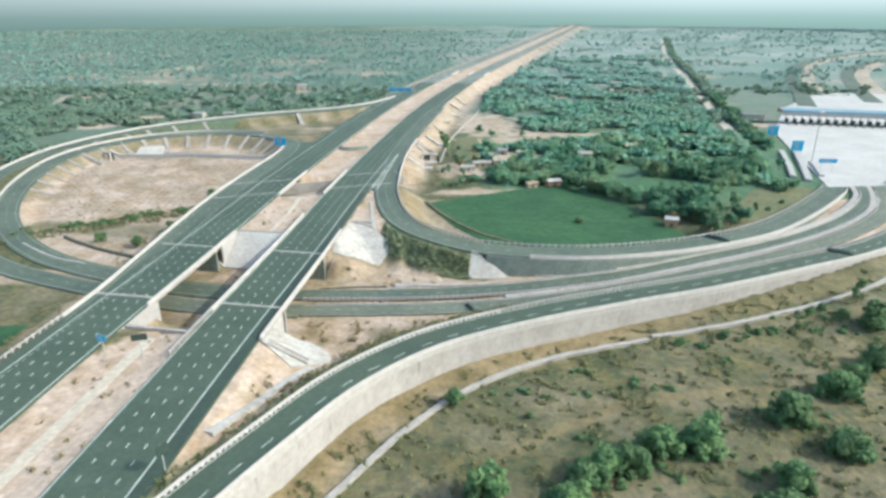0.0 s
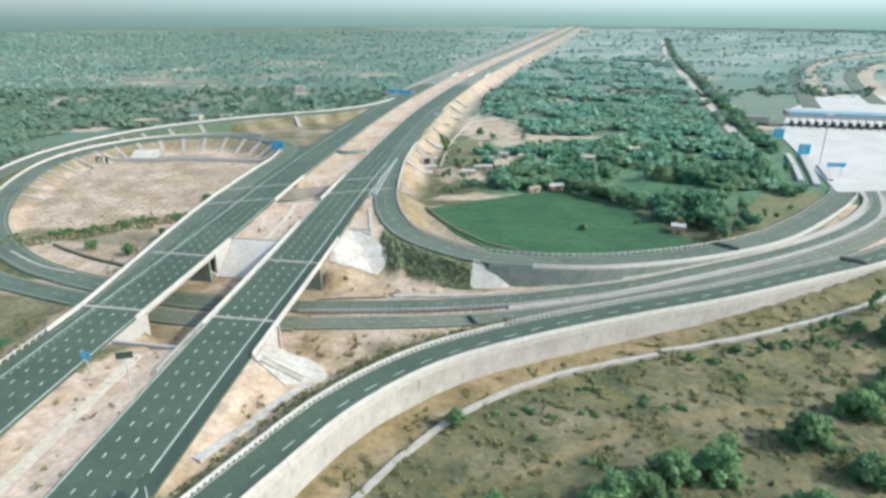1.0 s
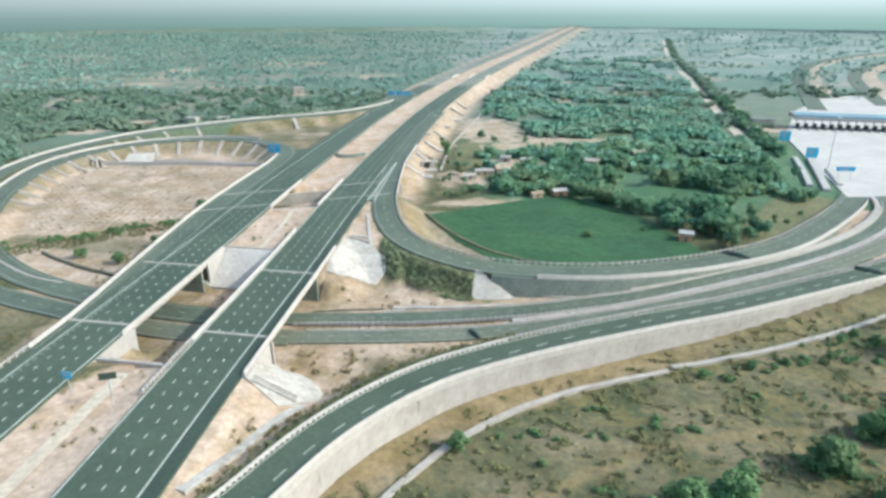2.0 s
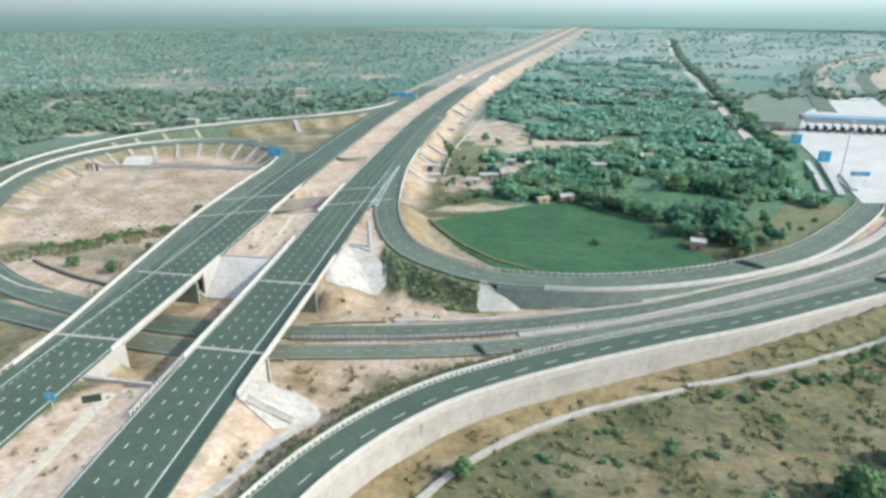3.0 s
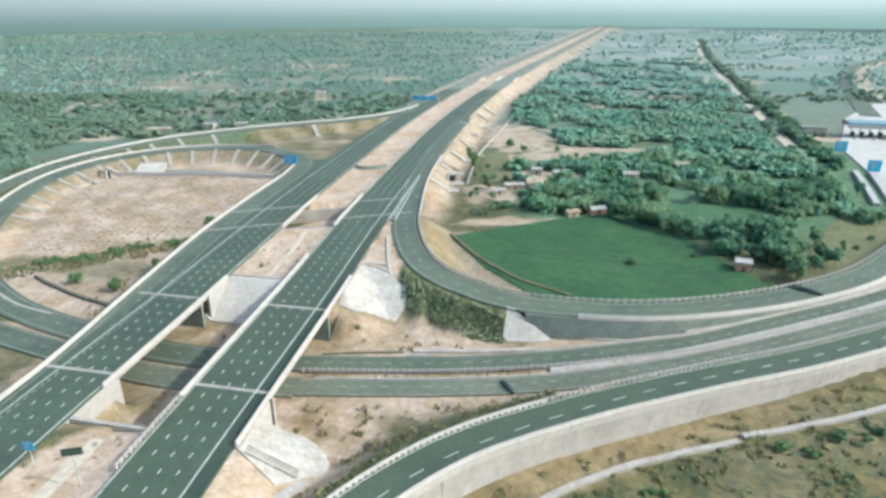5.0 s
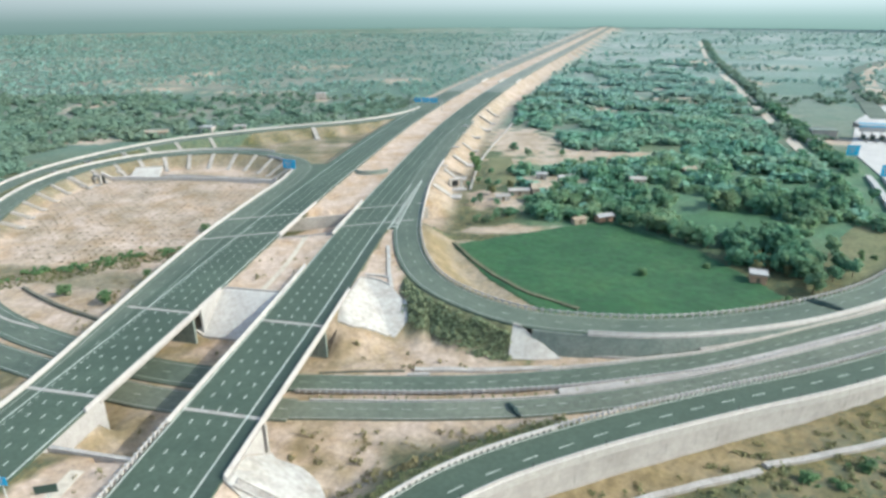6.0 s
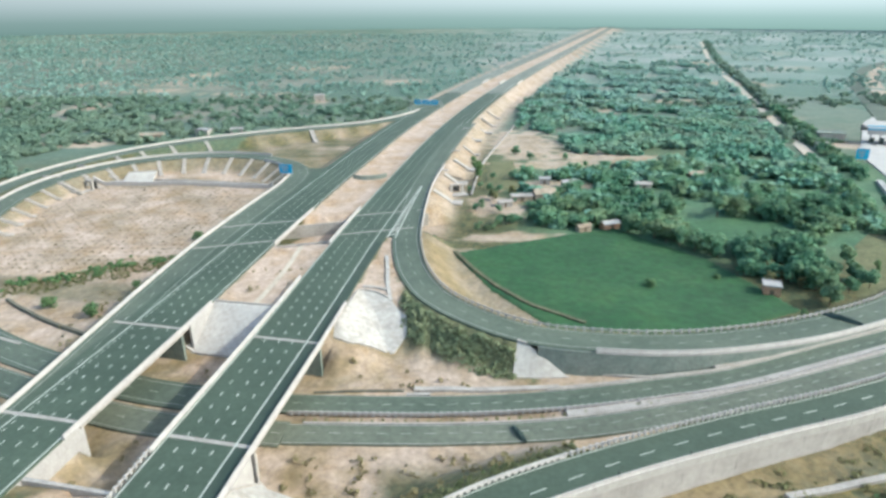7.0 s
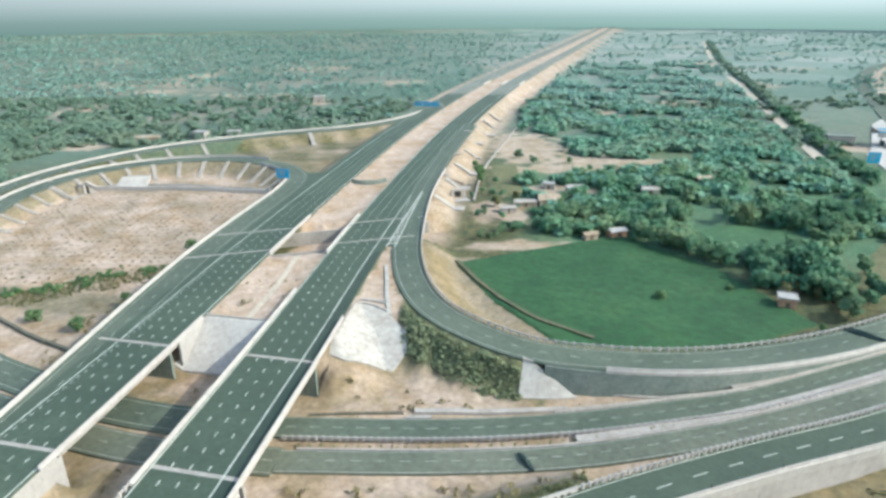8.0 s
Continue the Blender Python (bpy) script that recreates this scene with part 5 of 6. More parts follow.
kerb_wall("toe_drain", [(-26.4, 121.8), (-29.0, 117.4), (-32.3, 109.5), (-35.0, 102.3), (-37.5, 96.5), (-40.0, 90.4)], 2.4, 0.35, M["pitching"], "white concrete toe drain beside the ramp's verge", "drain")
for off in (L_IN + 0.3, R_IN - 0.3, R_OUT + 0.3):
    parapet(MAIN, off, main_at(690), main_at(722), "white concrete crash barrier on a far bridge", high=1.7)

# ---------------------------------------------------------------- signs
def sign_board(name, x, y, z, turn, wide, high, clear, face, back, label, posts=2, pane=None):
    """A board on posts: face plate, stiffeners behind, posts; turn 0 faces -y."""
    ob = thing(name, pose(x, y, z, 0, 0, turn), label, "road sign", "road signs")
    bm = box(bmesh.new(), wide, 0.08, high, 0, 0, clear, bevel=0.02)
    plate = part("face_plate", bm, M[face], ob, "blue sign face" if "blue" in face else "dark sheet back of the sign")
    for k in range(3):
        part("text_bar", box(bmesh.new(), wide * (0.62 - 0.12 * k), 0.03, high * 0.09, -wide * 0.08, -0.06, clear + high * (0.68 - 0.22 * k)), M["white"], plate) if "blue" in face else None
    part("border", box(bmesh.new(), wide * 0.96, 0.02, high * 0.03, 0, -0.055, clear + high * 0.93), M["white"], plate) if "blue" in face else None
    for k in range(posts):
        px = 0 if posts == 1 else (-0.32 + 0.64 * k / (posts - 1)) * wide
        part("post", rod(bmesh.new(), (px, 0.14, -0.6), (px, 0.14, clear + high * 0.95), 0.11), M["steel"], ob)
    for k in (0.25, 0.75):
        part("stiffener", box(bmesh.new(), wide * 0.9, 0.1, 0.12, 0, 0.09, clear + high * k), M["steel"], ob)
    return ob


sign_board("road_sign", -77.7, 328, 8.0, -12, 6.2, 4.2, 2.4, "blue", "steel", "large blue sign board on posts at the loop's end")
sign_board("road_sign", -71.7, 118.2, 8.2, -6, 2.0, 1.6, 3.2, "blue", "steel", "small blue sign on a post beside the carriageway", 1)
sign_board("road_sign", -61.1, 113.7, 8.0, 14, 3.2, 1.5, 6.0, "dark_steel", "steel", "dark-backed sign on a tall post in the median", 1)
sign_board("road_sign", -43.2, 79.5, 8.1, 62, 2.4, 2.2, 3.6, "dark_steel", "steel", "dark-backed sign on a post beside the carriageway", 1)
sign_board("road_sign", 198.6, 295.1, 2.5, -8, 8.5, 2.0, 4.4, "blue", "steel", "wide blue sign over the plaza approach")


def gantry(x, y, z, turn, span, boards, label):
    """A truss beam on two legs with blue boards."""
    ob = thing("sign_gantry", pose(x, y, z, 0, 0, turn), label, "sign gantry")
    for s in (-span / 2, span / 2):
        part("leg", rod(bmesh.new(), (s, 0, -0.5), (s, 0, 7.6), 0.22), M["steel"], ob)
    truss = bmesh.new()
    for dz in (6.4, 7.6):
        rod(truss, (-span / 2, 0, dz), (span / 2, 0, dz), 0.12)
    n = int(span / 1.6)
    for k in range(n):
        rod(truss, (-span / 2 + span * k / n, 0, 6.4 + 1.2 * (k % 2)), (-span / 2 + span * (k + 1) / n, 0, 7.6 - 1.2 * (k % 2)), 0.06, sides=5)
    part("truss", truss, M["steel"], ob)
    for bx_, w, h in boards:
        p = part("board", box(bmesh.new(), w, 0.1, h, bx_, -0.25, 7.0 - h / 2, bevel=0.02), M["blue"], ob, "blue sign face")
        for k in range(2):
            part("text_bar", box(bmesh.new(), w * 0.6, 0.03, h * 0.1, bx_, -0.32, 7.0 + h * (0.18 - 0.3 * k)), M["white"], p)
    return ob


gantry(-21.6, 520.5, 7.9, -12, 24, [(-6.2, 5.4, 3.2), (0, 5.4, 3.2), (6.2, 5.4, 3.2)], "steel gantry with three blue sign boards over the carriageway")


# ---------------------------------------------------------------- barricades of earth across the closed ramps
def mound(x, y, z, turn, long, wide, high, label):
    bm = bmesh.new()
    r = bmesh.ops.create_icosphere(bm, subdivisions=4, radius=1.0)
    for v in bm.verts:
        q = v.co.copy()
        k = noise.noise(q * 2.1 + Vector((x, y, 0))) * 0.22 + noise.noise(q * 6 + Vector((y, x, 0))) * 0.08
        v.co = Vector((q.x * long / 2 * (1 + k), q.y * wide / 2 * (1 + k), max(-0.2, q.z * high * (1 + 1.6 * k))))
    me_ = bpy.data.meshes.new("barricade_mound")
    bm.to_mesh(me_)
    bm.free()
    me_.materials.append(M["dark_steel"])
    ob = new("barricade_mound", me_)
    ob.matrix_world = pose(x, y, z, 0, 0, turn)
    return tagged(ob, label, "barricade", "barricades across closed ramps")


mound(101.4, 197.1, 4.1, -42, 9.5, 1.7, 1.1, "dark green covered mound closing the loop ramp")
mound(135.4, 183.4, 4.25, -36, 9.5, 1.7, 1.1, "dark green covered mound closing the outer ramp")
mound(12.6, 153.9, 0.45, -66, 5.6, 1.3, 0.9, "dark green covered mound closing the low road")


# ---------------------------------------------------------------- houses and sheds
def house(x, y, turn, w, d, h, wall_mat, roof_mat, label, pitch=0.0, ground_z=None):
    z = float(ground_height(np.array([x]), np.array([y]))[0]) - 0.1 if ground_z is None else ground_z
    ob = thing("house", pose(x, y, z, 0, 0, turn), label, "house", "farm houses")
    t = 0.22
    front = bmesh.new()
    for a, b in ((-w / 2, -0.55), (0.55, w / 2)):
        box(front, b - a, t, h, (a + b) / 2, -d / 2 + t / 2)
    box(front, 1.1, t, h - 2.0, 0, -d / 2 + t / 2, 2.0)
    part("wall", front, wall_mat, ob)
    part("wall", box(bmesh.new(), w, t, h, 0, d / 2 - t / 2), wall_mat, ob)
    for s in (-1, 1):
        part("wall", box(bmesh.new(), t, d - 2 * t, h, s * (w / 2 - t / 2), 0), wall_mat, ob)
    part("door", box(bmesh.new(), 1.06, 0.06, 1.98, 0, -d / 2 + 0.12), M["bark"], ob)
    roof = bmesh.new()
    if pitch:
        for s in (-1, 1):
            m = Matrix.Translation((0, s * (d / 4 + 0.1), h + pitch / 2)) @ Matrix.Rotation(-s * math.atan2(pitch, d / 2), 4, "X")
            bmesh.ops.create_cube(roof, size=1.0, matrix=m @ Matrix.Diagonal((w + 0.8, math.hypot(d / 2, pitch) + 0.5, 0.12, 1)))
    else:
        box(roof, w + 0.7, d + 0.7, 0.18, 0, 0, h)
        for s in (-1, 1):
            box(roof, w + 0.7, 0.15, 0.3, 0, s * (d / 2 + 0.27), h + 0.18)
    part("roof", roof, roof_mat, ob)
    return ob


house(93.9, 220.2, -20, 4.6, 4.2, 3.0, M["rust"], M["white"], "small terracotta hut with a white flat roof beside the field")
house(58.6, 275.9, 20, 6.5, 4, 2.6, M["rust"], M["white"], "low hut with a white sheet roof at the field edge", 0.7)
house(53.3, 332.3, 5, 8, 4.5, 2.7, M["concrete"], M["white"], "long white-roofed farm shed among trees", 0.8)
house(38.5, 313.2, 8, 9, 6, 3.2, M["sand"], M["sand"], "earth-coloured farmhouse with an earthen pitched roof", 1.6)
house(28.6, 311.5, 4, 9, 4.5, 2.4, M["sand"], M["concrete"], "low pale farm shed beside the farmhouse", 0.6)
house(20.8, 304, 10, 6, 3.5, 2.2, M["concrete"], M["concrete"], "low pale yard shed near the bank", 0.5)
house(42.2, 338.5, -8, 5, 4, 2.6, M["concrete"], M["white"], "small pale shed with a white roof")
house(86.1, 329.7, -5, 7, 4.5, 2.8, M["sand"], M["concrete"], "pale farm shed in a clearing among trees", 0.8)
house(116, 347.2, 15, 7, 4.5, 2.8, M["sand"], M["sand"], "small farm shed in a clearing among trees", 0.8)
house(48.1, 272.7, 20, 5, 3, 2.2, M["sand"], M["sand"], "low earth-walled hut at the field edge", 0.6)
house(-195.7, 449.2, 10, 14, 6, 3.4, M["sand"], M["sand"], "long earth-coloured shed beyond the outer ramp", 0.8)
house(-165.9, 459.9, -12, 9, 6, 4.0, M["concrete"], M["white"], "pale building with a flat roof beyond the outer ramp")
house(-145.8, 465.8, 8, 8, 6, 3.6, M["concrete"], M["white"], "pale building with a flat roof beyond the outer ramp")
house(-121.2, 619.3, 8, 9, 8, 5, M["concrete"], M["white"], "pale lone building on the far plain")


# ---------------------------------------------------------------- toll plaza
def flat(name, outline, z, mat, label, category, thick=0.5):
    p = np.array(outline, float)
    n = len(p)
    v = [(x, y, z) for x, y in p] + [(x, y, z - thick) for x, y in p]
    f = [tuple(range(n)), tuple(range(2 * n - 1, n - 1, -1))] + [(i, (i + 1) % n, n + (i + 1) % n, n + i) for i in range(n)]
    ob = sheet(name, v, f, mat)
    bm = bmesh.new()
    bm.from_mesh(ob.data)
    bmesh.ops.recalc_face_normals(bm, faces=bm.faces)
    bm.to_mesh(ob.data)
    bm.free()
    return tagged(ob, label, category, kind="structure")


M["apron"] = material("plaza_concrete", [(0.37, 0.345, 0.33), (0.44, 0.415, 0.40)], 0.9, 0.05, 0.6, 0.1, mottle=0.12)
flat("plaza_apron", [(182.9, 266.9), (220.4, 268.9), (269.9, 295.3), (333.1, 358.4), (368.5, 406.2), (390.1, 470.5), (427.6, 568.6), (363.7, 581.5), (288.6, 499.8), (239.1, 420.1), (228.6, 406.7), (207.3, 341.8)], 2.62, M["apron"], "wide pale concrete apron of the toll plaza", "plaza")
far_a = spline([(307.4, 501.8, 2.75), (355.3, 601.6, 2.75), (437, 760.6, 2.75), (550.7, 918, 2.75), (721.5, 1061.8, 2.75), (995.1, 1208.8, 2.75)], 8)
far_b = spline([(374, 520, 2.75), (417.8, 610.3, 2.75), (497, 750.5, 2.75), (601.5, 874.7, 2.75), (768.7, 1000.8, 2.75), (1026.3, 1120.9, 2.75)], 8)
for ln in (far_a, far_b):
    roadway("road_beyond_plaza", ln, -7, 7, M["asphalt_side"], "grey asphalt road leading away from the toll plaza", 0.6)
    strip("verge", [aside(ln, 7.3, -0.15), aside(ln, 22, -0.15)], M["sand"], None)
for o in [o for o in scene.collection.objects if o.name.startswith("verge")]:
    tagged(o, "bare sandy verge beside the far road", "verge", kind="structure")

plaza = thing("toll_canopy", pose(287.9, 420.5, 2.62, 0, 0, -16), "long white toll canopy with a blue band over dark booths", "toll canopy")
span, dep = 85, 13
roof = box(bmesh.new(), span, dep, 0.5, 0, 0, 9.0, bevel=0.1)
part("roof", roof, M["white"], plaza)
part("fascia", box(bmesh.new(), span + 0.6, 0.3, 3.4, 0, -dep / 2 - 0.2, 5.8), M["white"], plaza, "white fascia")
part("fascia", box(bmesh.new(), span + 0.6, 0.3, 3.4, 0, dep / 2 + 0.2, 5.8), M["white"], plaza, "white fascia")
part("blue_band", box(bmesh.new(), span + 0.7, 0.12, 0.8, 0, -dep / 2 - 0.42, 8.5), M["blue_pale"], plaza, "blue band")
part("ridge_band", box(bmesh.new(), span * 0.98, 1.4, 0.5, 0, -1.0, 9.5, bevel=0.1), M["blue_pale"], plaza, "blue roof light band")
for k in range(16):
    x = -span / 2 + 4 + k * (span - 8) / 15
    part("column", rod(bmesh.new(), (x, 0, 0), (x, 0, 9.0), 0.4, sides=10), M["white"], plaza)
    booth = thing("toll_booth", plaza.matrix_world @ pose(x, -3.2, 0.2), "small dark toll booth on its island under the canopy", "toll booth", "toll booths")
    part("island", box(bmesh.new(), 2.0, 15, 0.25, 0, 0, -0.2, bevel=0.06), M["concrete"], booth)
    part("body", box(bmesh.new(), 1.7, 2.6, 2.7, 0, 0, 0.05, bevel=0.05), M["dark_steel"], booth)
    part("cap", box(bmesh.new(), 2.0, 3.0, 0.2, 0, 0, 2.75), M["black"], booth)
    part("bollard", rod(bmesh.new(), (0, -6.6, 0.05), (0, -6.6, 1.2), 0.25), M["black"], booth)

for x, y, tn in ((215.3, 379.9, -14), (205.4, 334.6, -14)):
    sign_board("billboard", x, y, 2.5, tn, 6.0, 5.6, 1.6, "blue_pale", "steel", "bright blue board on posts beside the plaza")
kerb_wall("low_wall", [(200, 340), (187, 309), (176, 284)], 2.6, 1.4, M["white"], "pale concrete drain wall beside the plaza", "wall")
kerb_wall("low_wall", [(207, 338), (193, 306), (180, 277.5)], 3.0, 1.4, M["white"], "pale concrete island wall beside the plaza", "wall")
kerb_wall("low_wall", [(190.6, 285), (196, 298), (202, 314)], 2.2, 1.4, M["white"], "pale concrete island wall beside the plaza", "wall")
mast = thing("light_mast", pose(201.4, 312.7, 2.5), "tall slim grey light mast beside the plaza", "light mast")
part("shaft", rod(bmesh.new(), (0, 0, 0), (0, 0, 27), 0.32, 0.14), M["steel"], mast)
part("lamp_ring", rod(bmesh.new(), (0, 0, 26.2), (0, 0, 26.8), 1.3, sides=12), M["steel"], mast)
# plain service building behind the trees
house(230.1, 436.8, -16, 14, 9, 5, M["concrete"], M["shade_wall"], "grey-roofed service building beside the toll canopy", 0, 2.4)
house(213.4, 415.7, -16, 6, 5, 3.4, M["concrete"], M["white"], "small white-roofed cabin beside the toll canopy", 0, 2.4)


# ---------------------------------------------------------------- plants
def leaf_cloud(r, blobs, count, size, flat_=0.75, up=0.7, wild=0.45):
    """Small leaf sprays on and inside round clumps: arrays of corner places (n, 4, 3)."""
    vol = np.array([b[3] ** 2 for b in blobs], float)
    which = r.choice(len(blobs), count, p=vol / vol.sum())
    c = np.array([b[:3] for b in blobs])[which]
    rad = np.array([b[3] for b in blobs])[which]
    d = r.normal(size=(count, 3))
    d /= np.linalg.norm(d, axis=1)[:, None]
    p = c + d * (rad * r.uniform(0.55, 1.05, count) ** 0.6)[:, None] * (1, 1, flat_)
    nrm = d + r.normal(size=(count, 3)) * wild + (0, 0, up)
    nrm /= np.linalg.norm(nrm, axis=1)[:, None]
    t = np.cross(nrm, r.normal(size=(count, 3)))
    t /= np.linalg.norm(t, axis=1)[:, None]
    u = np.cross(nrm, t)
    s = size * r.uniform(0.6, 1.35, count)[:, None]
    k = r.uniform(0.55, 1.0, count)[:, None]
    return np.stack([p - t * s, p - u * s * k + nrm * s * 0.15, p + t * s, p + u * s * k + nrm * s * 0.15], 1)


def crown_blobs(r, h, w, n, low=0.35, loose=1.0):
    out = [(0, 0, h * 0.68, w * 0.30)]
    for k in range(n):
        a, q = r.uniform(0, 6.28), r.uniform(0.35, 0.95)
        out.append((math.cos(a) * w * 0.36 * q * loose, math.sin(a) * w * 0.36 * q * r.uniform(1 / loose, loose), h * r.uniform(low + 0.1, 0.92) * r.uniform(1 / loose, 1), w * r.uniform(0.13 / loose, 0.24)))
    return out


def cloud_mesh(name, quads_, mat):
    v = quads_.reshape(-1, 3)
    f = np.arange(len(v)).reshape(-1, 4)
    me_ = bpy.data.meshes.new(name)
    me_.from_pydata(v.tolist(), [], f.tolist())
    me_.materials.append(mat)
    return me_


def make_tree(r, h, w, count, size, mat, label, category="tree", name="tree", low=0.35, group="scattered trees", loose=1.0):
    ob = thing(name, pose(0, 0, 0), label, category, group)
    blobs = crown_blobs(r, h, w, int(9 * loose ** 2), low, loose)
    trunk = bmesh.new()
    lean = Vector((r.uniform(-0.25, 0.25), r.uniform(-0.25, 0.25), 0))
    fork = lean * 0.6 + Vector((0, 0, h * 0.42))
    rod(trunk, (0, 0, -0.3), fork, 0.05 * w * 0.55, 0.03 * w * 0.55, 7)
    for b in blobs[1:6]:
        rod(trunk, fork, Vector(b[:3]), 0.028 * w * 0.5, 0.008 * w, 5)
    part("trunk", trunk, M["bark"], ob)
    crown = new("crown", cloud_mesh("crown", leaf_cloud(r, blobs, count, size), mat))
    crown.parent = ob
    return ob


def plant(protos, spots, r):
    """Copies of prototypes at spots (x, y, scale); the first use of each stands itself."""
    used = set()
    heights = ground_height(np.array([q[0] for q in spots], float), np.array([q[1] for q in spots], float))
    for i, (x, y, s) in enumerate(spots):
        p = protos[i % len(protos)]
        z = float(heights[i])
        m = pose(x, y, z - 0.05, 0, 0, r.uniform(0, 360))
        if p.name not in used:
            used.add(p.name)
            p.matrix_world = m
            p.scale = (s, s, s)
            continue
        c = copy_thing(p, m)
        c.scale = (s, s, s * r.uniform(0.9, 1.1))


rt = np.random.default_rng(21)
near_protos = [make_tree(rt, 5.4, 5.2, 2000, 0.24, M["leaf"], "bushy dark green tree in dry scrub", low=0.05, loose=1.5) for _ in range(5)]
spots = []
for x, y, s in ((11.1, 81.6, 1.5), (28.4, 84.1, 1.2), (33.3, 86.8, 1.4), (38.3, 87.9, 1.3), (45.8, 92.7, 1.45), (53.8, 93.5, 1.7), (75.5, 101.7, 1.6), (91, 110.4, 1.45), (120.4, 142.1, 1.5), (66.5, 83.2, 1.2), (24.5, 78, 1.3),
                (98.6, 116.8, 1.0), (82.6, 91.8, 1.3), (108.8, 123.3, 1.2), (129.2, 144.7, 1.4), (113.2, 105.1, 1.4), (135.6, 134.7, 1.5), (60.6, 74.9, 1.3), (105.1, 96.7, 1.2)):
    spots.append((x, y, s))
    for _ in range(2):
        spots.append((x + rt.uniform(-3.6, 3.6), y + rt.uniform(-2.2, 2.2), s * rt.uniform(0.45, 0.8)))
spots.append((6.3, 110, 0.85))
plant(near_protos, spots, rt)
tall_protos = [make_tree(rt, 9.5, 4.2, 1300, 0.28, M["leaf"], "tall slim green tree by the drain", low=0.2) for _ in range(2)]
plant(tall_protos, [(124.6, 155.6, 0.95), (9.5, 340, 1.5), (11.4, 343.1, 1.2), (132.3, 232.9, 0.7), (122.1, 227.2, 0.75)], rt)
bush_protos = [make_tree(rt, 1.9, 3.2, 500, 0.17, M["leaf"], "low green bush in dry grass", "bush", "bush", 0.05, "low bushes") for _ in range(3)]
plant(bush_protos, [(64.8, 134.5, 1.1), (78.2, 136.9, 1.2), (70.2, 132.1, 0.8), (87.8, 138.9, 0.9), (106.5, 148.7, 1.3), (112.6, 152.1, 1.2), (116.7, 148.1, 1.4), (99.5, 141.3, 0.9), (22.2, 105.1, 0.8), (-115.7, 231.4, 1.0), (-117.9, 210.4, 1.7), (-96.3, 219.2, 1.2), (-94.3, 263.8, 1.6), (-102.8, 204.4, 1.9), (59.5, 225, 1.5), (82, 230.2, 0.9), (95.7, 204.5, 0.9), (150.8, 246.2, 1.0), (140.5, 237.4, 0.9)], rt)
olive_protos = [make_tree(rt, 4.0, 4.4, 900, 0.25, M["leaf_olive"], "yellowish green small tree near the hut", "tree", "tree", 0.2, "olive trees") for _ in range(2)]
plant(olive_protos, [(96.4, 226.4, 1.0), (100.4, 229.2, 1.1), (104.6, 224.3, 0.9), (109.7, 227.6, 1.0), (99.3, 235.2, 1.1), (112.9, 221.6, 0.9), (107.8, 218.3, 0.8), (16.7, 310.7, 1.1), (25.5, 321.3, 1.0)], rt)

# woodland: the nearest trees singly, the rest as one mass
wood_protos = [make_tree(rt, 6.5, 6.2, 620, 0.42, M["wood_leaf"], "rounded dark green woodland tree", "tree", "tree", 0.15, "woodland trees") for _ in range(5)]


def blocked(x, y):
    """Open plots, yards and roads in the wood (arrays)."""
    out = np.zeros(x.shape, bool)
    for cx, cy, rx, ry in ((105.9, 272.3, 22.6, 17.2), (42.6, 234.2, 47.2, 42.2), (142.6, 243.7, 22.6, 24.6), (42.2, 334.5, 24, 9), (58.6, 382.9, 50.4, 19), (122.3, 406.6, 20.6, 8), (38.6, 312.2, 13.8, 5), (58.1, 275.4, 9, 4), (85.6, 329.7, 6.2, 5), (116, 347.2, 6.2, 5), (17.8, 302.8, 13, 19.8), (94.5, 217.7, 13.2, 12.2), (41, 429.2, 25.8, 49.6), (109.2, 388.2, 18.6, 9), (192.1, 589.6, 35.8, 32.6), (112.8, 552.8, 14.2, 18), (21.1, 357.8, 11.8, 14), (101.4, 298.4, 9.2, 15.2)):
        out |= ((x - cx) / rx) ** 2 + ((y - cy) / ry) ** 2 < 1
    out |= (x > 168 + (y - 265) * 0.37 - 3) & (y > 240) & (y < 470)
    out |= (x > 148) & (y < 262)
    beyond = nearest(LOOP_R, x, y, 220)[0]
    out |= (beyond > 4) & (beyond < 1e8) & (y < 268)
    out |= (nearest(MAIN, x, y, 120)[0] < 52) | (np.abs(nearest(LOOP_R, x, y, 30)[0]) < 11)
    return out


cx_, cy_ = rt.uniform(40, 190, 1500), rt.uniform(205, 300, 1500)
fit_ = ~blocked(cx_, cy_) & ~((cy_ < 250) & (cx_ < 85)) & (wave(cx_, cy_, 41, 45) > -0.45)
spots = []
for x, y in zip(cx_[fit_], cy_[fit_]):
    if len(spots) < 150 and all((x - a) ** 2 + (y - b) ** 2 > 9 for a, b, _ in spots):
        spots.append((x, y, rt.uniform(0.6, 1.25)))
for x, y in ((64.2, 271.7), (68.3, 268.9), (72.4, 265.1), (75.5, 261.3), (78.6, 256.4), (82.7, 252.6), (86.8, 249.8), (67.2, 275.9), (76.4, 268.4), (82.6, 260.7)):
    spots.append((x, y, rt.uniform(0.8, 1.2)))
for x, y, s in ((34, 400, 0.9), (41, 388, 0.7), (54, 350, 0.8), (45, 350, 0.6), (16, 312, 0.75), (15.7, 328, 0.6), (27.6, 346, 0.7), (65, 324, 1.1), (70.6, 308, 1.2), (84.5, 285, 1.4), (108.7, 345, 1.1), (94, 345, 1.0),
                (104, 288, 1.35), (77, 262, 0.8), (81.5, 258, 0.8), (95, 246, 0.9), (114, 257.5, 1.0), (126, 268, 0.9), (128, 241, 1.0), (123, 250, 0.9), (60, 388, 0.6), (67.7, 371, 0.6), (77, 365, 0.7)):
    spots.append((x, y, s))
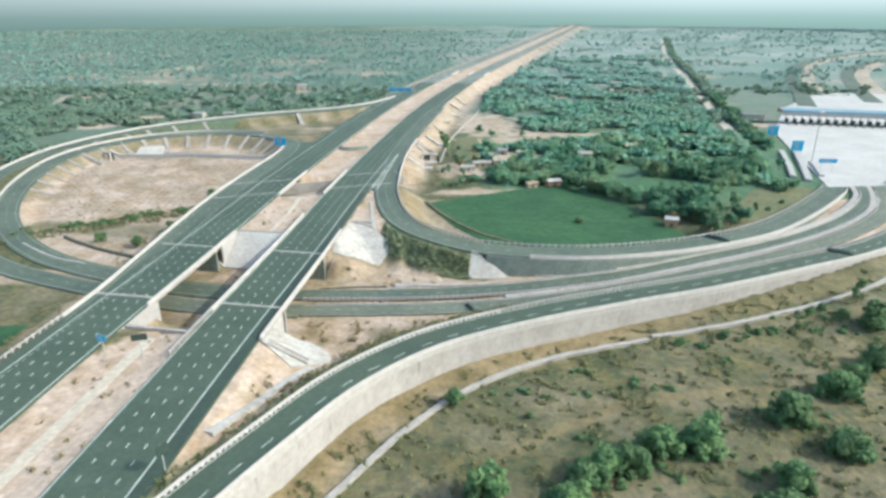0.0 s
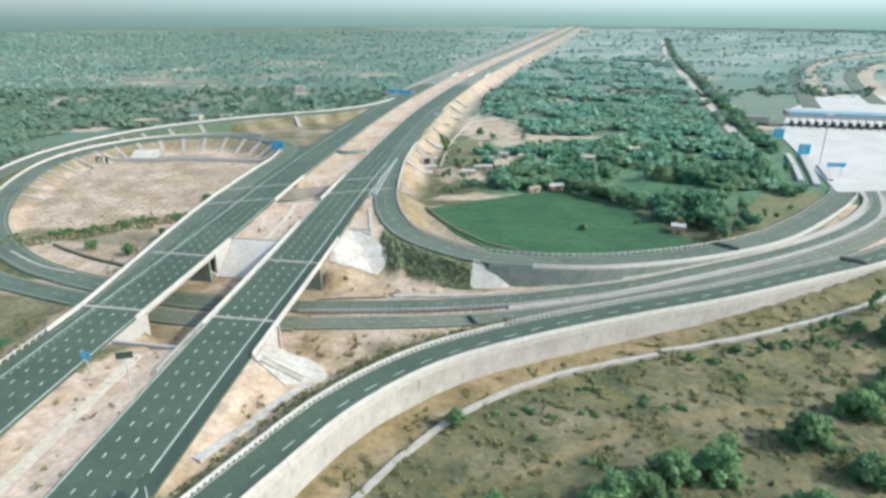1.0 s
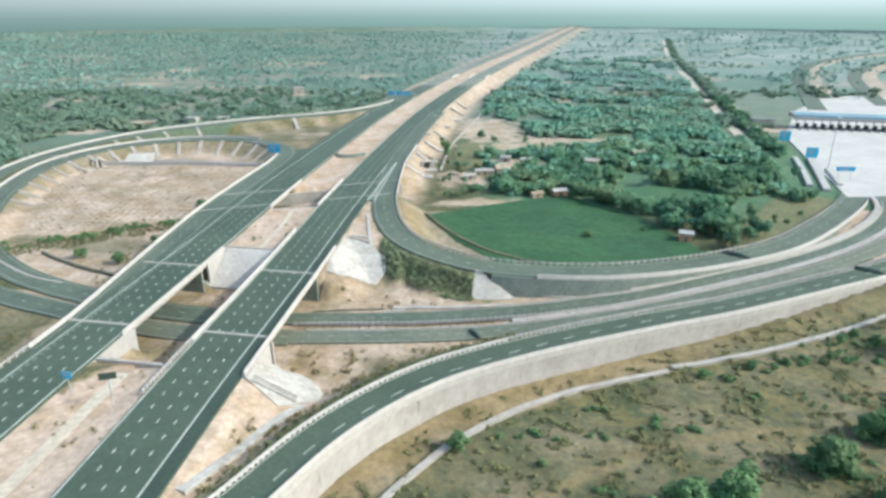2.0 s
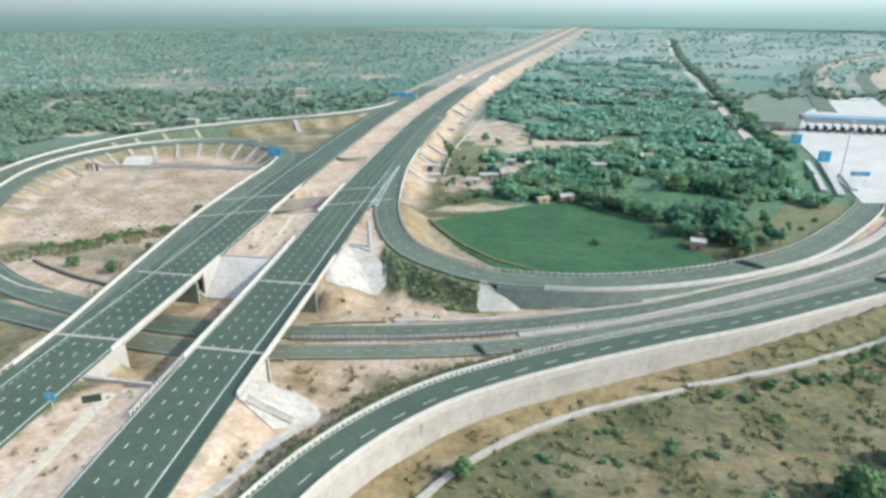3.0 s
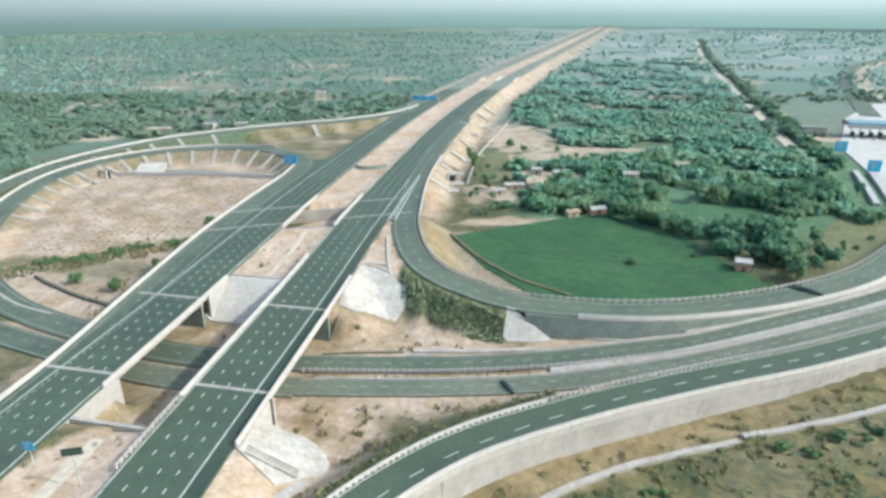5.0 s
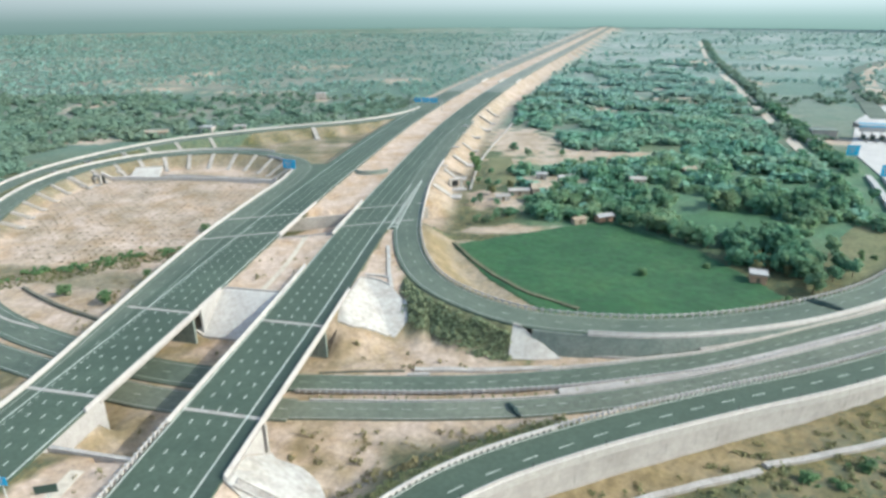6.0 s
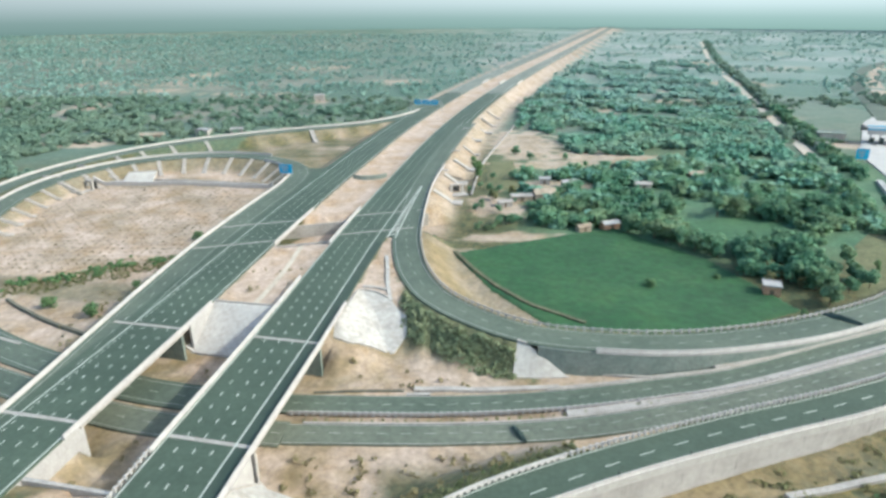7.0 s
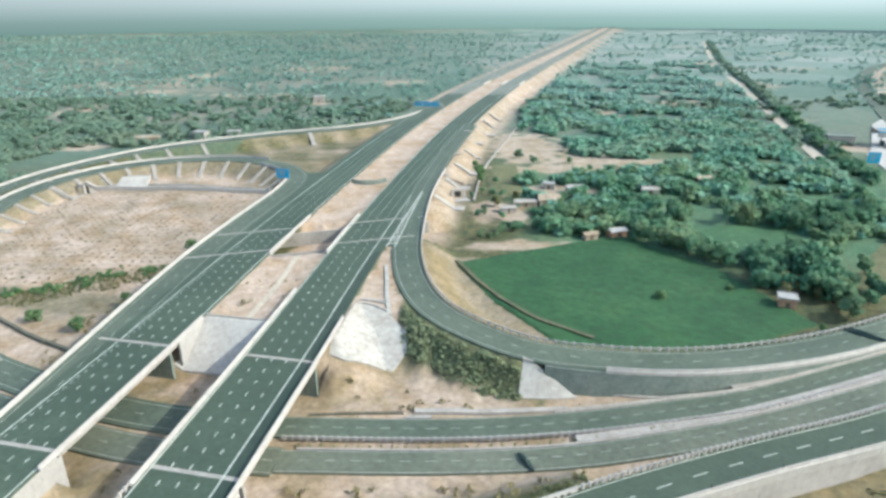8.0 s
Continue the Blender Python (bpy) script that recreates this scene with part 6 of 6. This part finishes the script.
for k in range(26):
    t_ = k / 25
    spots.append((8 + 43 * t_ + rt.uniform(-1.5, 1.5), 274 + 17 * t_ + rt.uniform(-3.5, 3.5), rt.uniform(0.35, 0.7)))
for k in range(34):
    spots.append((rt.uniform(6, 62), rt.uniform(286, 348), rt.uniform(0.25, 0.6)))
plant(wood_protos, spots, rt)


def mass(name, places, protos, mat, label, category, squat=1.0):
    """Many plants in one mesh: places are x, y, z, scale; protos are arrays of leaf quads."""
    out = []
    for x, y, z, s in places:
        q = protos[rt.integers(len(protos))]
        a = rt.uniform(0, 6.28)
        c, si = math.cos(a) * s, math.sin(a) * s
        out.append(np.stack([q[..., 0] * c - q[..., 1] * si + x, q[..., 0] * si + q[..., 1] * c + y, q[..., 2] * s * squat * rt.uniform(0.85, 1.15) + z], -1))
    me_ = cloud_mesh(name, np.concatenate(out), mat)
    return tagged(new(name, me_), label, category, kind="stuff")


wood_q = [leaf_cloud(rt, crown_blobs(rt, 5.4, 8.4, 9, 0.1), 190, 0.8, up=1.5, wild=0.55) for _ in range(6)]
plain_q = [leaf_cloud(rt, crown_blobs(rt, 3.4, 4.4, 3, 0.1), 16, 1.0, up=1.2, wild=0.5) for _ in range(8)]
far_q = [leaf_cloud(rt, crown_blobs(rt, 5.4, 8.4, 9, 0.1), 64, 1.35, up=1.3, wild=0.55) for _ in range(6)]
x, y = rt.uniform(30, 420, 22000), rt.uniform(212, 1000, 22000)
ok = ~((y < 262) & (x < 92)) & ~(x > np.where(y > 380, 147, 160) + 0.30 * (y - 262)) & ~blocked(x, y) & (wave(x, y, 42, 60) + 0.5 * wave(x, y, 43, 24) > -0.55 + 0.9 * np.clip((y - 380) / 350, 0, 2))
x, y = np.r_[x[ok & (y < 400)][:2700], x[ok & (y >= 400)][:2600]], np.r_[y[ok & (y < 400)][:2700], y[ok & (y >= 400)][:2600]]
places = list(zip(x, y, base_height(x, y) - 0.3, rt.uniform(0.45, 1.1, len(x))))
# depth bands of woodland, each farther one in a paler, hazed leaf colour
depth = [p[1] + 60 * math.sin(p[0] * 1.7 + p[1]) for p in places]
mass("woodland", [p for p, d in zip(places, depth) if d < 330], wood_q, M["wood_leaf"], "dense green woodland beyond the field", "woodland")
mass("middle_woodland", [p for p, d in zip(places, depth) if 330 <= d < 540], far_q, M["mid_leaf"], "green woodland paled by painted haze, with sandy gaps", "woodland", 0.85)
mass("far_woodland", [p for p, d in zip(places, depth) if d >= 540], far_q, M["far_leaf"], "grey-green woodland paled by painted haze, fading into the plain", "woodland", 0.8)

# scrub over the plain, thinning with distance
y = 430 + 1500 * rt.uniform(0, 1, 30000) ** 1.4
x = rt.uniform(-0.85, 0.80, 30000) * y
den = wave(x, y * 1.6, 51, 160) + 0.6 * wave(x, y * 1.6, 52, 60) - 0.9 * smooth01(x, -250, 350) + 0.5 * smooth01(-x, 150, 500)
ok = (den + 0.8 * rt.uniform(-1, 1, 30000) > -0.35) & (np.abs(nearest(MAIN, x, y, 60)[0]) > 46) & ~((x > -70) & (x < 100 + 0.3 * (y - 430)) & (y < 480)) & ~((x > 235) & (y < 560)) & ~((x > -215) & (x < 0) & (y < 470 + 0.6 * (x + 105)))
x, y = x[ok][:17000], y[ok][:17000]
places = list(zip(x, y, x * 0 + 2.2, rt.uniform(0.4, 1.25, len(x)) ** 1.5 * (1 + y / 2500)))
x, y = rt.uniform(-420, -215, 2500), rt.uniform(280, 520, 2500)
ok = (np.abs(nearest(RAMP_L, x, y, 60)[0]) > 16) & (wave(x, y, 53, 50) > 0)
x, y = x[ok], y[ok]
places += list(zip(x, y, x * 0 + 2.0, rt.uniform(0.6, 1.3, len(x))))
# the farther scrub takes the paler leaves, as painted haze
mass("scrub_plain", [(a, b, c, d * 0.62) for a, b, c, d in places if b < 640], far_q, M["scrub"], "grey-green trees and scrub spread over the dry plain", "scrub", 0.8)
mass("far_scrub_plain", [p for p in places if p[1] >= 640], plain_q, M["far_scrub"], "scrub on the far plain, paled by painted haze", "scrub", 0.8)

# tree belt along the far track
places = []
belt = spline([(173.4, 274.5, 2.3), (185.5, 314.4, 2.3), (200.4, 369.2, 2.3), (227.4, 464.5, 2.3), (286.1, 667.5, 2.3), (374.3, 977.6, 2.3), (553.8, 1515.6, 2.3)], 3)
for p in belt[belt[:, 1] > 345]:
    for _ in range(2):
        if rt.uniform() < (0.9 if p[1] < 480 else 0.75):
            places.append((p[0] + rt.uniform(-4, 4), p[1] + rt.uniform(-3, 3), 2.2, rt.uniform(0.4, 0.95)))
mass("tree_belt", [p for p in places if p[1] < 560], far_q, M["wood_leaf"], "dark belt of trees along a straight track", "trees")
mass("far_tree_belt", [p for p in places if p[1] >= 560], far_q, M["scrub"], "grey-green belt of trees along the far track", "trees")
track = aside(belt[belt[:, 1] > 350], -10.0)
track[:, 2] = 2.62
tagged(strip("track", [aside(track, -3.5), aside(track, 3.0)], M["pale_lining"]), "pale sandy track beside the tree belt", "track", kind="structure")

# tufts on the bare ground
tuft_q = [leaf_cloud(rt, crown_blobs(rt, 0.7, 1.3, 3, 0.05), 14, 0.22) for _ in range(5)]
x, y = rt.uniform(-110, 150, 30000), rt.uniform(62, 225, 30000)
lats = [nearest(p_, x, y, 40)[0] for p_ in (OUTER, CROSS_A, CROSS_B, LOOP_R, RAMP_L, LOOP_L)]
lm = nearest(MAIN, x, y, 90)[0]
g = ground_height(x, y)
free = (np.min(np.abs(lats), axis=0) > 6.5) & ~((np.abs(lm) < 10) & (y > 180) & (y < 206)) & ~((x > -32) & (x < -11) & (y > 179) & (y < 210)) & ~((x > -40) & (x < -22) & (y > 119) & (y < 138)) & ~((x > -14) & (y > 178)) & ~((np.abs(lm) > 8.6) & (np.abs(lm) < 30))
field_side = (nearest(OUTER, x, y, 200)[0] > 4) & (y < 175)
luck = rt.uniform(0, 1, 30000)
a_ = free & ~field_side & (luck < np.where((lm > 28) & (y < 166), 0.62, 0.14) * smooth01(wave(x, y, 62, 14), -0.6, 0.9))
places = list(zip(x[a_], y[a_], g[a_], rt.uniform(0.5, 1.7, a_.sum())))
a_ = free & field_side & (luck < 0.75 * smooth01(wave(x, y, 61, 13) + 0.6 * wave(x, y, 63, 5), -0.3, 0.9))
dry = list(zip(x[a_], y[a_], g[a_], rt.uniform(0.6, 1.9, a_.sum())))
mass("grass_tufts", places, tuft_q, M["tuft_brown"], "dry grass tufts on bare sand", "grass")
mass("scrub_tufts", dry, tuft_q, M["tuft"], "low dry scrub over brown grassland", "scrub", 0.6)
# rows of tufts inside the loop
x, y = rt.uniform(-190, -92, 3600), rt.uniform(232, 345, 3600)
x, y = np.round(x / 2.9) * 2.9 + rt.normal(0, 0.3, 3600), np.round(y / 3.4) * 3.4 + rt.normal(0, 0.3, 3600)
ring_ok = (nearest(LOOP_L, x, y, 120)[0] > 14) & (nearest(MAIN, x, y, 200)[0] < -42)
x, y = x[ring_ok][:2200], y[ring_ok][:2200]
mass("grass_tufts", list(zip(x, y, ground_height(x, y), rt.uniform(0.4, 0.95, len(x)))), tuft_q, M["tuft_pale"], "rows of dry grass tufts inside the loop", "grass", 0.6)
# planted row in the strip between the low roads
row = []
for s in np.arange(3, lengths(CROSS_B)[-1] - 60, 2.4):
    e = aside(CROSS_B, -4.6)
    sl_ = lengths(e)
    row.append((float(np.interp(s, sl_, e[:, 0])), float(np.interp(s, sl_, e[:, 1])), float(np.interp(s, sl_, e[:, 2])) - 0.3, rt.uniform(0.7, 1.1)))
mass("planted_row", row, tuft_q, M["leaf_olive"], "small plants in the strip between the low roads", "plants")

# hedge across the loop, verge along the ramp's inner edge, rough grass on the loop's bank
hedge = spline([(-151.5, 215.2, 0), (-136.7, 225, 0), (-121.8, 233.5, 0), (-105.5, 241.7, 0), (-93.8, 250.2, 0)], 1.3)
places = []
for p in hedge:
    for _ in range(5):
        hx, hy = p[0] + rt.normal(0, 0.9), p[1] + rt.normal(0, 2.4)
        if wave(np.array([hx]), np.array([hy]), 91, 12)[0] < -0.15:
            continue
        places.append((hx, hy, float(ground_height(np.array([hx]), np.array([hy]))[0]) - 0.15, rt.uniform(0.3, 0.72)))
hedge_q = [leaf_cloud(rt, crown_blobs(rt, 2.4, 3.6, 5, 0.05), 60, 0.45, up=0.9, wild=0.5) for _ in range(5)]
mass("hedge", places, hedge_q, M["leaf"], "straggling green hedge across the sandy loop", "hedge", 0.9)
# dry growth in a band along the hedge
x, y = rt.uniform(-165, -92, 5200), rt.uniform(205, 265, 5200)
hl_ = nearest(hedge, x, y, 30)[0]
a_ = (hl_ > -2) & (hl_ < 9 + 2 * wave(x, y, 92, 15))
mass("dry_growth", list(zip(x[a_], y[a_], ground_height(x, y)[a_], rt.uniform(0.5, 1.3, a_.sum()))), tuft_q, M["leaf_olive"], "dry olive growth along the hedge", "scrub", 0.7)
x, y = rt.uniform(-60, 24, 12000), rt.uniform(66, 156, 12000)
lo_ = nearest(OUTER, x, y, 40)[0]
a_ = (lo_ < -4.9) & (lo_ > -7.6)
mass("verge_grass", list(zip(x[a_], y[a_], ground_height(x, y)[a_], rt.uniform(0.6, 1.3, a_.sum()))), tuft_q, M["verge"], "green verge grass along the ramp barrier", "grass", 0.7)
x, y = rt.uniform(-15, 22, 9000), rt.uniform(168, 240, 9000)
lo_ = nearest(LOOP_R, x, y, 40)[0]
a_ = (lo_ > 6) & (lo_ < 12.5 - 0.12 * (x + 5) + rt.normal(0, 0.5, 9000)) & (x > -15 + 0.45 * (lo_ - 6) + rt.normal(0, 1, 9000)) & (x < 14)
mass("bank_grass", list(zip(x[a_], y[a_], ground_height(x, y)[a_], rt.uniform(0.7, 1.8, a_.sum()))), tuft_q, M["bank_grass"], "rough green grass on the loop bank", "grass", 0.7)

# low green thickets in the dry field
places = []
for cx0, cy0, n0, sp in ((66.1, 135, 5, 2.0), (69.1, 133.6, 4, 2.0), (79.3, 137.5, 9, 3.5), (88.3, 140.9, 8, 3.0), (93.4, 141.1, 6, 2.5), (39, 122.4, 4, 1.6), (20.2, 114.2, 5, 2.2), (54.2, 114.3, 3, 1.6), (72.2, 125.1, 3, 1.5), (50.1, 118.2, 4, 1.8), (108.6, 148.8, 12, 4.5), (84.5, 122.4, 4, 2.5),
                        (100.5, 143.4, 9, 4.5), (60.3, 98.2, 5, 2.5), (50.3, 91.8, 6, 3.0), (91.6, 110.4, 8, 3.0), (44.1, 115.5, 4, 3.0), (43.3, 87.6, 6, 3.0), (61.4, 87.1, 7, 4.0), (112.7, 139.8, 9, 5.0), (120.8, 148.3, 9, 5.0), (30.2, 98.3, 4, 2.5), (80.5, 101.9, 7, 4.0), (100.6, 123, 6, 4.0), (35.1, 112.7, 4, 3.0), (53.3, 92.9, 12, 4), (38.3, 88.4, 12, 5), (75.5, 101.7, 8, 4), (90.5, 110.4, 8, 4), (120.9, 142.2, 8, 4), (28.4, 84.1, 8, 4), (62.6, 79, 8, 5), (84.7, 91.8, 8, 5), (111, 115.3, 10, 6)):
    for _ in range(n0):
        bx0, by0 = cx0 + rt.normal(0, sp), cy0 + rt.normal(0, sp * 0.45)
        places.append((bx0, by0, float(base_height(np.array([bx0]), np.array([by0]))[0]) - 0.1, rt.uniform(0.2, 0.5)))
thick_q = [leaf_cloud(rt, crown_blobs(rt, 2.6, 5.0, 6, 0.05), 160, 0.4, up=0.9, wild=0.5) for _ in range(5)]
mass("thicket", places, thick_q, M["leaf"], "low green thickets in the dry brown field", "thicket", 0.9)

# white patches on the outer edge of the carriageway, built as thin slabs
for ix, iy in ((-5.6, 341), (0.4, 383.7), (6.7, 449.2)):
    part("drain_inlet", box(bmesh.new(), 4.2, 1.6, 0.3, ix, iy, 8.35, Matrix.Rotation(radians(-12), 4, "Z"), bevel=0.05), M["white"], road_r, "white patch on the road edge")

# trees scattered over the near part of the plain
x, y = rt.uniform(-430, -20, 2600), 425 + 330 * rt.uniform(0, 1, 2600) ** 1.4
ok = (np.abs(nearest(RAMP_L, x, y, 60)[0]) > 15) & (nearest(MAIN, x, y, 90)[0] < -48) & (wave(x, y, 81, 70) + 0.6 * wave(x, y, 82, 25) > 0.25) & ~((x > -200) & (y < 450))
x, y = x[ok][:520], y[ok][:520]
# leaf colour lightened for haze here too
mass("plain_trees", list(zip(x, y, base_height(x, y) - 0.2, rt.uniform(0.3, 0.75, len(x)))), wood_q, M["far_leaf"], "green trees scattered over the plain, paled by painted haze", "trees", 0.85)
